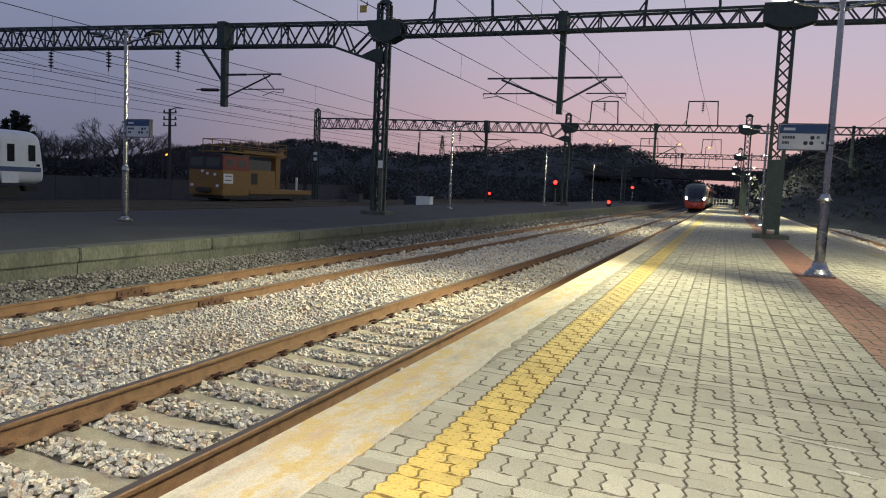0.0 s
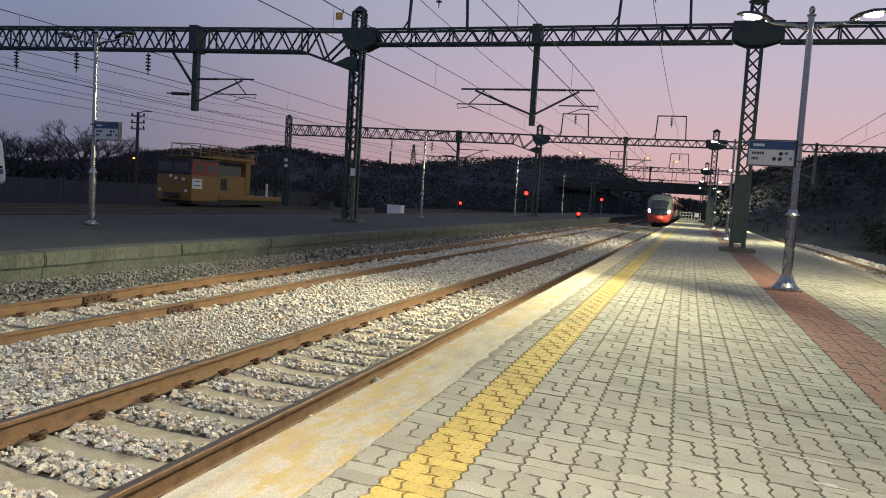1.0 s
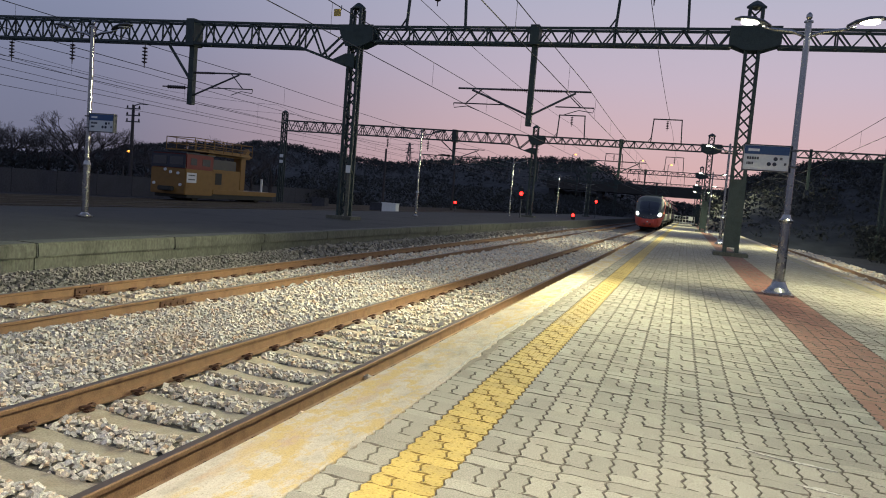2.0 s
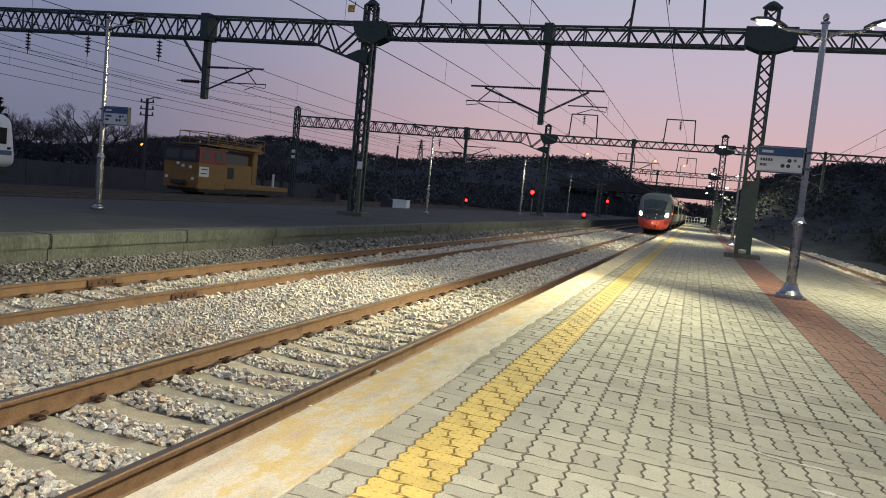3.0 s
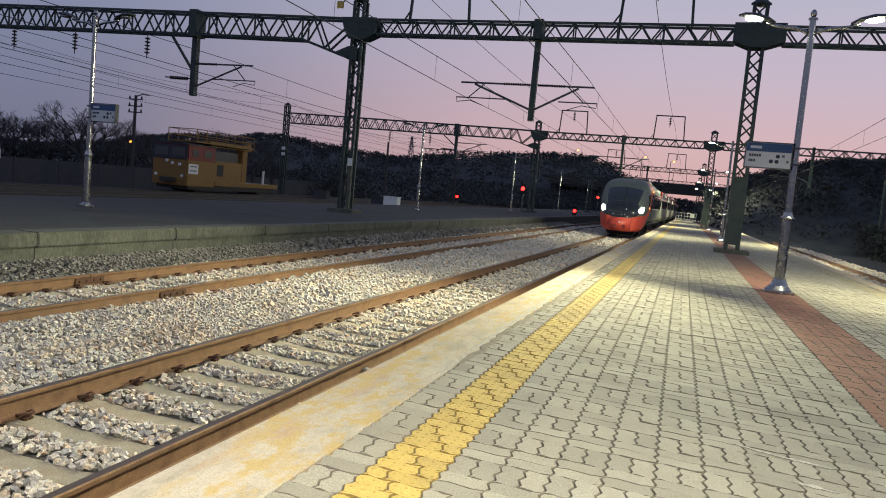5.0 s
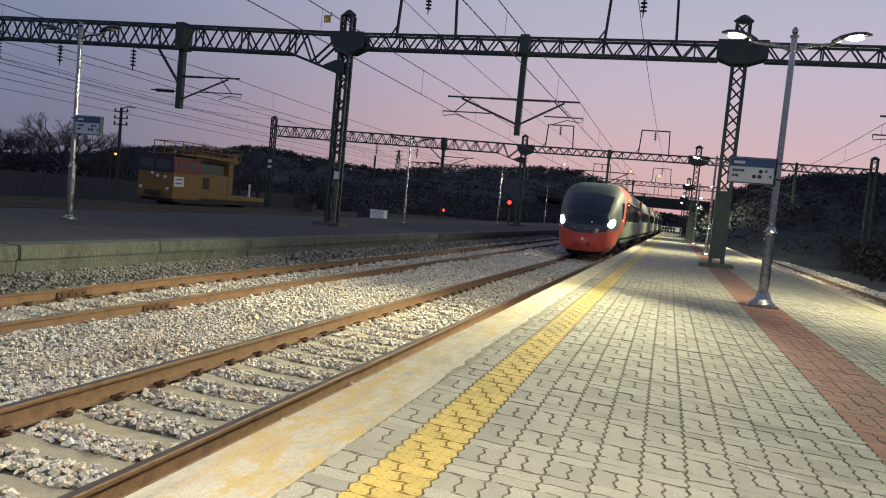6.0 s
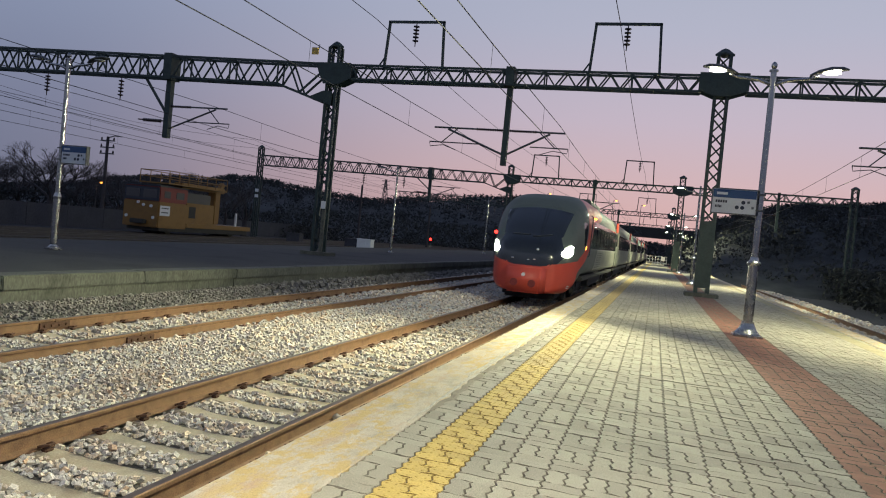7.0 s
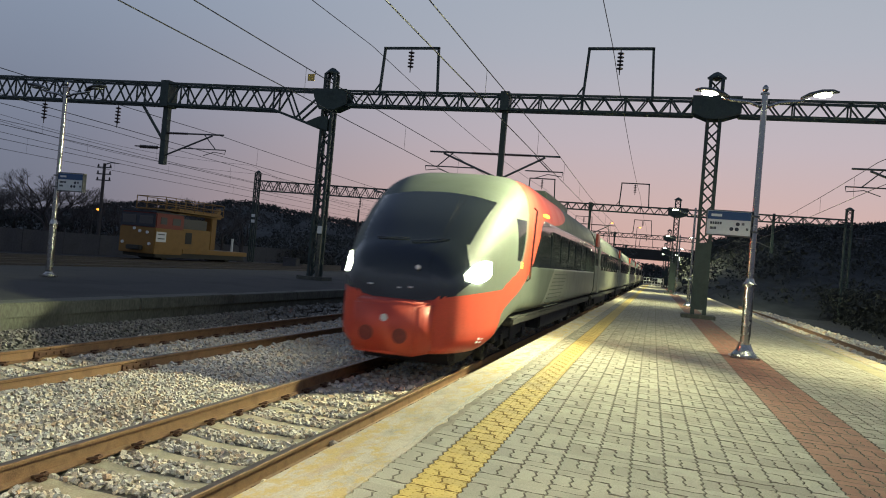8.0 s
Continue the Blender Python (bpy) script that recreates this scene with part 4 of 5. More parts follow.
def wire_tag(x, y, z, m, label):
    root = base("wire_tag", x, y, z, label, "tag")
    bm = bm_new()
    box(bm, -0.09, 0.09, -0.008, 0.008, -0.23, -0.06, 0.004)
    part("plate", bm, m, root)
    bm = bm_new()
    tube(bm, [(0.1, 0, -0.08), (0.1, 0, 0.02)], 0.012, 5)
    part("clip", bm, M_GALV, root)


wire_tag(-8.35, 15.9, 5.52, M_TAG, "small weathered yellow plate hung on the carrier wire")


def column_plate(x, y, z, w, h, label):
    root = base("marker_plate", x, y, z, label, "plate")
    bm = bm_new()
    box(bm, -w / 2, w / 2, -0.006, 0.006, 0, h, 0.003)
    part("plate", bm, M_SIGNW, root)
    bm = bm_new()
    box(bm, -w / 2 - 0.02, w / 2 + 0.02, 0.006, 0.02, h * 0.4, h * 0.6)
    part("strap", bm, M_GALV, root)


column_plate(-12.93, 26.45, 1.85, 0.2, 0.3, "small white marker plate strapped to a gantry column")
column_plate(-38.45, 63.7, 3.2, 0.4, 0.3, "small white marker plate strapped to a far gantry column")
column_plate(-38.45, 63.7, 3.75, 0.4, 0.3, "small white marker plate strapped to a far gantry column")
bm = bm_new()
box(bm, -12.93, -12.80, 26.36, 26.48, 0.12, 1.8, 0.01)
tagged(part("cable_duct", bm, M_WALLC), "pale concrete cable duct beside a gantry column's foot", "duct")

# ---- the arriving train ----


def lerp_key(keys, t):
    """A smooth curve through the keys that never overshoots."""
    if t <= keys[0][0]:
        return keys[0][1]
    for i in range(len(keys) - 1):
        (a, va), (b, vb) = keys[i], keys[i + 1]
        if t <= b:
            h, d = b - a, (vb - va) / (b - a)

            def tangent(j):
                if j == 0 or j == len(keys) - 1:
                    return d
                h0, h1 = keys[j][0] - keys[j - 1][0], keys[j + 1][0] - keys[j][0]
                d0, d1 = (keys[j][1] - keys[j - 1][1]) / h0, (keys[j + 1][1] - keys[j][1]) / h1
                if d0 * d1 <= 0:
                    return 0.0
                w0, w1 = 2 * h1 + h0, h1 + 2 * h0
                return (w0 + w1) / (w0 / d0 + w1 / d1)

            m0, m1, k = tangent(i), tangent(i + 1), (t - a) / h
            return (2 * k**3 - 3 * k**2 + 1) * va + (k**3 - 2 * k**2 + k) * h * m0 + (3 * k**2 - 2 * k**3) * vb + (k**3 - k**2) * h * m1
    return keys[-1][1]


NW = [(0, 0.58), (0.08, 0.80), (0.25, 0.96), (0.55, 1.09), (0.95, 1.21), (1.4, 1.305), (1.9, 1.39), (2.5, 1.455), (3.2, 1.49), (4.0, 1.5), (40, 1.5)]
NT = [(0, 0.92), (0.08, 1.13), (0.25, 1.36), (0.55, 1.60), (0.95, 1.93), (1.4, 2.24), (1.9, 2.54), (2.5, 2.80), (3.2, 2.95), (4.0, 3.01), (4.8, 3.04), (40, 3.04)]
NB = [(0, -0.17), (0.9, -0.2), (1.3, -0.12), (1.7, 0.12), (2.1, 0.30), (2.6, 0.36), (40, 0.36)]
FRONT_EDGE = [(0.4, 0.9), (0.9, 1.5), (1.28, 2.3), (2.1, 2.7), (2.6, 2.95), (2.75, 3.1), (2.9, 3.4), (3.1, 3.7)]
REAR_EDGE = [(-0.3, 1.3), (0.43, 1.45), (0.9, 2.4), (1.28, 3.1), (1.76, 3.7), (2.2, 4.35), (2.24, 6.2), (2.7, 8.5), (2.9, 8.2), (3.1, 7.8)]
CAR0 = 17.0
N_ROUND = 420


def nose_point(y, a):
    w, zt, zb = lerp_key(NW, y), lerp_key(NT, y), lerp_key(NB, y)
    zc = min(0.95, zb + (zt - zb) * 0.5)
    c, s = math.cos(a), math.sin(a)
    n = 3.3 + 0.9 * min(1.0, y / 2.5) if s > 0 else 6.0
    x = w * math.copysign(abs(c) ** (2 / n), c)
    z = zc + ((zt - zc) if s > 0 else (zc - zb)) * math.copysign(abs(s) ** (2 / n), s)
    return x, y, z


def nose_height(y, x):
    """Height of the shell's upper side at x, y."""
    w, zt, zb = lerp_key(NW, y), lerp_key(NT, y), lerp_key(NB, y)
    zc = min(0.95, zb + (zt - zb) * 0.5)
    n = 3.3 + 0.9 * min(1.0, y / 2.5)
    u = min(1.0, abs(x) / w)
    return zc + (zt - zc) * (1 - u ** n) ** (1 / n)


def even_ring(y):
    """The section at y, its points evenly spaced along the outline."""
    dense = np.array([nose_point(y, -math.pi / 2 + 2 * math.pi * (k + 0.5 * math.sin(4 * math.pi * k / 900) * 30) / 900) for k in range(901)])
    d = np.concatenate([[0], np.cumsum(np.linalg.norm(np.diff(dense, axis=0), axis=1))])
    at = np.arange(N_ROUND) / N_ROUND * d[-1]
    return [(float(np.interp(a, d, dense[:, 0])), y, float(np.interp(a, d, dense[:, 2]))) for a in at]


def screen_half(z):
    return 0.98 - 0.17 * (2.3 - z)


def mask_half(z):
    return min(0.80 + 0.8 * (z - 0.66), 1.06 - 0.40 * (z - 1.0))


def red_line(ax, y):
    return 0.66 + 0.16 * max(0, ax - 0.45) + 0.04 * y


def on_border(x, y, z):
    """Pulls a point of the shell onto a colour border that runs close by, so that the border is a clean line."""
    ax, sg = abs(x), math.copysign(1, x)
    if y < 2.0 and 1.45 < z < 2.45:
        for lim in (screen_half(z), screen_half(z) + 0.045):
            if abs(ax - lim) < 0.0105:
                return sg * lim, y, z
    if y < 1.5 and 0.72 < z < 1.47 and abs(ax - mask_half(z)) < 0.0105:
        return sg * mask_half(z), y, z
    if y < 1.6 and abs(z - red_line(ax, y)) < 0.0105:
        return x, y, red_line(ax, y)
    if y > 4.3:
        for lv in (1.27, 2.22):
            if abs(z - lv) < 0.026:
                return x, y, lv
    return x, y, z


def livery(x, y, z):
    ax = abs(x)
    rear, front = lerp_key(REAR_EDGE, z), lerp_key(FRONT_EDGE, z)
    if z < 0.35 and y > 1.6:
        return "grey"
    if y > rear:
        if z > 2.22:
            return "grey"
        if z > 1.27:
            return "band"
        return "silver" if y > 4.4 + (z - 0.37) * 1.95 else "grey"
    if z < red_line(ax, y) or (y > front and 0.4 < z < 2.9):
        return "red"
    wide = screen_half(z)
    low, top = 1.47 + 0.10 * ax * ax, 2.38 - 0.12 * ax * ax
    if y < 2.0 and ax < wide and low < z < top:
        return "glass"
    if y < 2.1 and ax < wide + 0.045 and low - 0.02 < z < top + 0.05:
        return "mask"
    if z <= low and y < 1.5 and ax < mask_half(z):
        return "mask"
    if y > 2.02 and y < front - 0.12 and 1.35 < z < 2.08 and ax > 1.0:
        return "band"
    return "grey"


def build_train():
    root = base("train", T1, 0, 0, "red and grey passenger train with a black-masked streamlined nose, headlamps lit", "train")
    ys = [0.0, 0.03, 0.06]
    while ys[-1] < 4.6:
        ys.append(ys[-1] + 0.0125)
    while ys[-1] < 8.7:
        ys.append(ys[-1] + 0.05)
    ys += [10, 12, 14, 15.4, CAR0 - 0.9, CAR0]
    grid = []
    for y in ys:
        grid.append(even_ring(y))
    grid = [[on_border(*p) for p in r] for r in grid]
    sets = {}
    for j in range(len(ys) - 1):
        for k in range(N_ROUND):
            q = [grid[j][k], grid[j][(k + 1) % N_ROUND], grid[j + 1][(k + 1) % N_ROUND], grid[j + 1][k]]
            c = [sum(p[i] for p in q) / 4 for i in range(3)]
            sets.setdefault(livery(*c), []).append(q)
    cap = grid[0]
    for k in range(N_ROUND):
        q = [cap[k], (0, -0.03, 0.55), cap[(k + 1) % N_ROUND]]
        c = [sum(p[i] for p in q) / 3 for i in range(3)]
        sets.setdefault("red" if c[2] < 0.62 else "mask", []).append(q)
    look_of = {"red": ("red_livery", M_TRED, "glossy red nose and shoulder stripe"), "grey": ("grey_shell", M_TGREY, "satin grey roof and cab shell"), "glass": ("windscreen", M_TGLASS, "large dark curved windscreen"),
               "mask": ("front_mask", M_TBLACK, "gloss black front mask"), "band": ("window_band", M_TGLASS, "black glazed window band"), "silver": ("lower_side", M_TSILVER, "pale silver lower side panel")}
    for key, quads in sets.items():
        seen, vs, fs = {}, [], []
        for q in quads:
            f = []
            for p in q:
                kk = tuple(round(v, 5) for v in p)
                if kk not in seen:
                    seen[kk] = len(vs)
                    vs.append(p)
                f.append(seen[kk])
            if len(set(f)) > 2:
                fs.append(tuple(f))
        nm, m, lab = look_of[key]
        ob = new(nm, from_arrays(nm, vs, fs, m, True))
        ob.parent = root
        tagged(ob, lab)
    # coupler hatch
    bm = bm_new()
    tmp = [(sx * hw, yy, zz) for yy, hw in ((-0.5, 0.50), (0.75, 0.72)) for sx, zz in ((-1, -0.16), (1, -0.16), (1, 0.60 + 0.06 * (yy > 0)), (-1, 0.60 + 0.06 * (yy > 0)))]
    shell(bm, tmp, [(0, 1, 2, 3), (7, 6, 5, 4), (0, 4, 5, 1), (1, 5, 6, 2), (2, 6, 7, 3), (3, 7, 4, 0)])
    bmesh.ops.recalc_face_normals(bm, faces=bm.faces[:])
    bmesh.ops.bevel(bm, geom=bm.edges[:], offset=0.055, segments=5, affect="EDGES")
    hatch = part("coupler_hatch", bm, M_TRED, root, "red rounded coupler cover", True)
    for dx in (-0.26, 0.26):
        bm = bm_new()
        tube(bm, [(dx, -0.49, 0.12), (dx, -0.515, 0.12)], 0.11, 20)
        part("buffer_cover", bm, M_LRED, hatch, "dark red disc")
    bm = bm_new()
    tube(bm, [(0.0, -0.495, 0.36), (0.0, -0.512, 0.36)], 0.055, 16)
    part("badge_and_glint", bm, M_WHITE, hatch, "pale worn badge on the hatch, painted glint on the mask")
    bm = bm_new()
    box(bm, -0.8, 0.8, 0.55, 1.9, -0.38, -0.1, 0.08)
    part("snow_plough", bm, M_BLACK, root, "black obstacle deflector under the nose")
    # head lamps in the corners of the mask
    for s in (-1, 1):
        bm = bm_new()
        rows = []
        for k in range(9):
            t = k / 8
            yy = 0.30 + 0.62 * t
            w_, zt_ = lerp_key(NW, yy), lerp_key(NT, yy)
            row = []
            hh = 0.025 + 0.13 * math.sin(math.pi * (0.06 + 0.74 * t))
            mid = 1.03 + 0.15 * t
            for z in (mid - hh, mid - hh * 0.35, mid + hh * 0.35, mid + hh):
                zb_ = lerp_key(NB, yy)
                zc_ = min(0.95, zb_ + (zt_ - zb_) * 0.5)
                u = min(1, max(0, (z - zc_) / (zt_ - zc_)))
                xx = w_ * (1 - u ** 3.45) ** (1 / 3.45)
                row.append(bm.verts.new((s * (xx + 0.012), yy - 0.018, z)))
            rows.append(row)
        for a, b in zip(rows, rows[1:]):
            for k in range(3):
                f = (a[k], b[k], b[k + 1], a[k + 1])
                bm.faces.new(f if s > 0 else f[::-1])
        part("headlamp", bm, M_HEAD, root, "glaring white headlamp", True)
    # reflection modelled as a pale disc on the mask, small white bars, amber side lamps
    bm = bm_new()
    tube(bm, [(0.27, 0.12, 1.10), (0.27, 0.035, 1.12)], 0.035, 16)
    part("badge_and_glint", bm, M_WHITE, root, "pale worn badge on the hatch, painted glint on the mask")
    # glints on the gloss mask, put in as white bars
    for dx, zz, w in ((-0.45, 0.80, 0.08), (0.20, 0.80, 0.07), (0.02, 0.78, 0.06), (-0.40, 1.12, 0.06)):
        y = next(q * 0.01 for q in range(200) if abs(dx) < lerp_key(NW, q * 0.01) * 0.8 and lerp_key(NT, q * 0.01) > zz + 0.1)
        bm = bm_new()
        box(bm, dx - w / 2, dx + w / 2, y - 0.02, y + 0.03, zz, zz + 0.022, 0.004)
        part("glint_and_marking_bar", bm, M_WHITE, root)
    for s in (-1, 1):
        # unreadable white lettering low on the nose side, as bars
        for k in range(4):
            bm = bm_new()
            box(bm, -0.004, 0.004, 0, 0.06, 0, 0.018 if k % 2 else 0.03)
            ob = part("glint_and_marking_bar", bm, M_WHITE, root)
            yy = 0.62 + 0.085 * (k % 2) + 0.05 * (k // 2)
            ob.matrix_basis = pose(s * (lerp_key(NW, yy) + 0.004), yy, 0.02 + 0.05 * (k // 2), 0, 0, -s * 17)
        bm = bm_new()
        box(bm, s * 1.40 - 0.02, s * 1.40 + 0.05, 2.25, 2.33, 1.22, 1.34, 0.01)
        part("marker_lamp", bm, M_AMBER, root, "small amber lamp strip")
    bm = bm_new()
    tube(bm, [(-0.78, 0.62, 1.50), (-0.72, 0.95, 1.80), (-0.62, 1.3, 2.06)], 0.016, 6)
    part("windscreen_wiper", bm, M_GALV, root)
    for x0, x1 in ((-0.60, -0.05), (0.02, 0.58)):
        bm = bm_new()
        row = []
        for k in range(7):
            x = x0 + (x1 - x0) * k / 6
            z = 1.50 + 0.10 * x * x + 0.05 * k / 6
            y = next(q * 0.005 for q in range(400) if nose_height(q * 0.005, x) > z)
            row.append((x, y - 0.02, z + 0.012))
        tube(bm, row, 0.011, 6)
        part("windscreen_wiper", bm, M_GALV, root)
    # louvres, handrail, door line, side marker
    for s in (-1, 1):
        for k in range(9):
            z = 0.45 + 0.085 * k
            bm = bm_new()
            y0 = 4.75 + (z - 0.37) * 1.95
            box(bm, s * 1.497 - 0.008, s * 1.497 + 0.008, y0, y0 + 2.3, z, z + 0.018)
            part("louvre", bm, M_TGREY, root)
        bm = bm_new()
        tube(bm, [(s * 1.47, 2.72, 1.0), (s * 1.52, 2.74, 1.05), (s * 1.52, 2.95, 2.3), (s * 1.46, 2.97, 2.35)], 0.018, 6)
        part("handrail", bm, M_TBLACK, root)
        bm = bm_new()
        box(bm, s * 1.46 - 0.03, s * 1.46 + 0.03, 4.3, 4.75, 2.30, 2.35)
        part("marker_lamp", bm, M_AMBER, root, "small amber lamp strip")
        y = 5.4
        while y < CAR0 - 2.2:
            bm = bm_new()
            box(bm, s * 1.499 - 0.006, s * 1.499 + 0.006, y, y + 1.35, 1.36, 2.06, 0.004)
            part("side_window", bm, M_TGLASS, root)
            y += 1.62
    # following cars
    car_prof = []
    for k in range(49):
        a = -math.pi / 2 + math.pi * k / 48
        x, _, z = nose_point(20, a)
        for lv in (1.27, 2.22):
            if abs(z - lv) < 0.05:
                z = lv
        car_prof.append((x, z))
    for c in range(6):
        y0 = CAR0 + 0.45 + c * 17.6
        y1 = y0 + 17.1
        car = None
        for key, lo, hi, m, nm, lab in (("roof", 2.22, 9, M_TGREY, "car_roof", "grey ribbed roof"), ("band", 1.27, 2.22, M_TGLASS, "window_band", ""), ("low", -9, 1.27, M_TSILVER, "lower_side", "")):
            bm = bm_new()
            for s in (-1, 1):
                for (xa, za), (xb, zb) in zip(car_prof, car_prof[1:]):
                    if lo <= (za + zb) / 2 < hi:
                        f = [bm.verts.new(p) for p in ((s * xa, y0, za), (s * xa, y1, za), (s * xb, y1, zb), (s * xb, y0, zb))]
                        bm.faces.new(f if s < 0 else f[::-1])
            bmesh.ops.remove_doubles(bm, verts=bm.verts[:], dist=0.0005)
            ob = part(nm, bm, m, root, lab, True)
            if key == "roof":
                car = ob
        for yy in (y0, y1):
            bm = bm_new()
            v = [bm.verts.new((x, yy, z)) for x, z in car_prof] + [bm.verts.new((-x, yy, z)) for x, z in car_prof[-2:0:-1]]
            bm.faces.new(v)
            part("end_wall", bm, M_TGREY, root)
        for s in (-1, 1):
            bm = bm_new()
            box(bm, s * 1.475 - 0.05, s * 1.475 + 0.04, y0 + 0.12, y0 + 1.0, 2.24, 2.72, 0.02)
            part("red_panel", bm, M_TRED, root, "red corner panel")
            bm = bm_new()
            box(bm, s * 1.498 - 0.008, s * 1.498 + 0.008, y0 + 1.35, y0 + 2.35, 0.45, 2.25, 0.006)
            part("door", bm, M_TSILVER, root)
            y = y0 + 2.9
            while y < y1 - 1.6:
                bm = bm_new()
                box(bm, s * 1.499 - 0.006, s * 1.499 + 0.006, y, y + 1.35, 1.36, 2.06, 0.004)
                part("side_window", bm, M_TGLASS, root)
                y += 1.62
        bm = bm_new()
        box(bm, -1.1, 1.1, y0 - 0.45, y0 + 0.02, 0.4, 2.75, 0.05)
        part("gangway_bellows", bm, M_BLACK, root)
    bm = bm_new()
    for c in range(7):
        y0 = 0.4 if c == 0 else CAR0 + 0.6 + (c - 1) * 17.6
        box(bm, -1.2, 1.2, y0 + (6.2 if c == 0 else 4.6), y0 + 11.6, -0.15, 0.36, 0.04)
        box(bm, -1.42, 1.42, y0 + (1.6 if c == 0 else 0.3), y0 + 16.2, 0.22, 0.37, 0.03)
    tagged(part("underframe", bm, M_UNDER, root, "grimy equipment boxes under the floor"), kind="stuff")
    bm = bm_new()
    box(bm, -0.9, 0.9, 8, 12.5, 2.96, 3.22, 0.06)
    part("roof_unit", bm, M_TGREY, root, "low roof equipment fairing")
    # bogies and wheelsets
    wheelsets = []
    for c in range(7):
        y0 = 0.4 if c == 0 else CAR0 + 0.45 + (c - 1) * 17.6
        for yb in (3.3, 14.2):
            bm = bm_new()
            for s in (-1, 1):
                box(bm, s * 1.0 - 0.09, s * 1.0 + 0.09, y0 + yb - 1.6, y0 + yb + 1.6, -0.12, 0.1, 0.03)
                box(bm, s * 1.0 - 0.12, s * 1.0 + 0.12, y0 + yb - 0.35, y0 + yb + 0.35, -0.2, 0.3, 0.05)
                for e in (-1.1, 1.1):
                    box(bm, s * 1.05 - 0.08, s * 1.05 + 0.08, y0 + yb + e - 0.15, y0 + yb + e + 0.15, -0.22, 0.05, 0.04)
                    turned(bm, [(0.08, 0.05), (0.08, 0.3)], 10, (s * 1.0, y0 + yb + e * 0.7, 0))
            box(bm, -1.0, 1.0, y0 + yb - 0.25, y0 + yb + 0.25, -0.05, 0.22, 0.03)
            part("bogie", bm, M_UNDER, root, "dark cast bogie frame")
            for e in (-1.1, 1.1):
                bm = bm_new()
                for s in (-1, 1):
                    tube(bm, [(s * 0.68, 0, 0), (s * 0.71, 0, 0), (s * 0.715, 0, 0), (s * 0.82, 0, 0)], [0.45, 0.45, 0.425, 0.42], 24)
                    for q in range(6):
                        a = q * math.pi / 3
                        box(bm, s * 0.83 - 0.012, s * 0.83 + 0.012, 0.24 * math.cos(a) - 0.04, 0.24 * math.cos(a) + 0.04, 0.24 * math.sin(a) - 0.04, 0.24 * math.sin(a) + 0.04)
                tube(bm, [(-0.9, 0, 0), (0.9, 0, 0)], 0.08, 12)
                ws = part("wheelset", bm, M_UNDER, root, "worn steel wheels on an axle")
                at = (0, y0 + yb + e, RAIL_Z + 0.425)
                ws.matrix_basis = pose(*at)
                wheelsets.append((ws, at))
    return root, wheelsets


TRAIN, WHEELSETS = build_train()

# ---- the yard beyond the dark platform ----
for k, xx in enumerate((-21.5, -25.4, -29.4, -33.4)):
    railway_track("yard_track_%d" % (k + 1), xx, -10, 120, "dark yard rails on grimy sleepers", 64, 0, True)
YZ = RAIL_Z


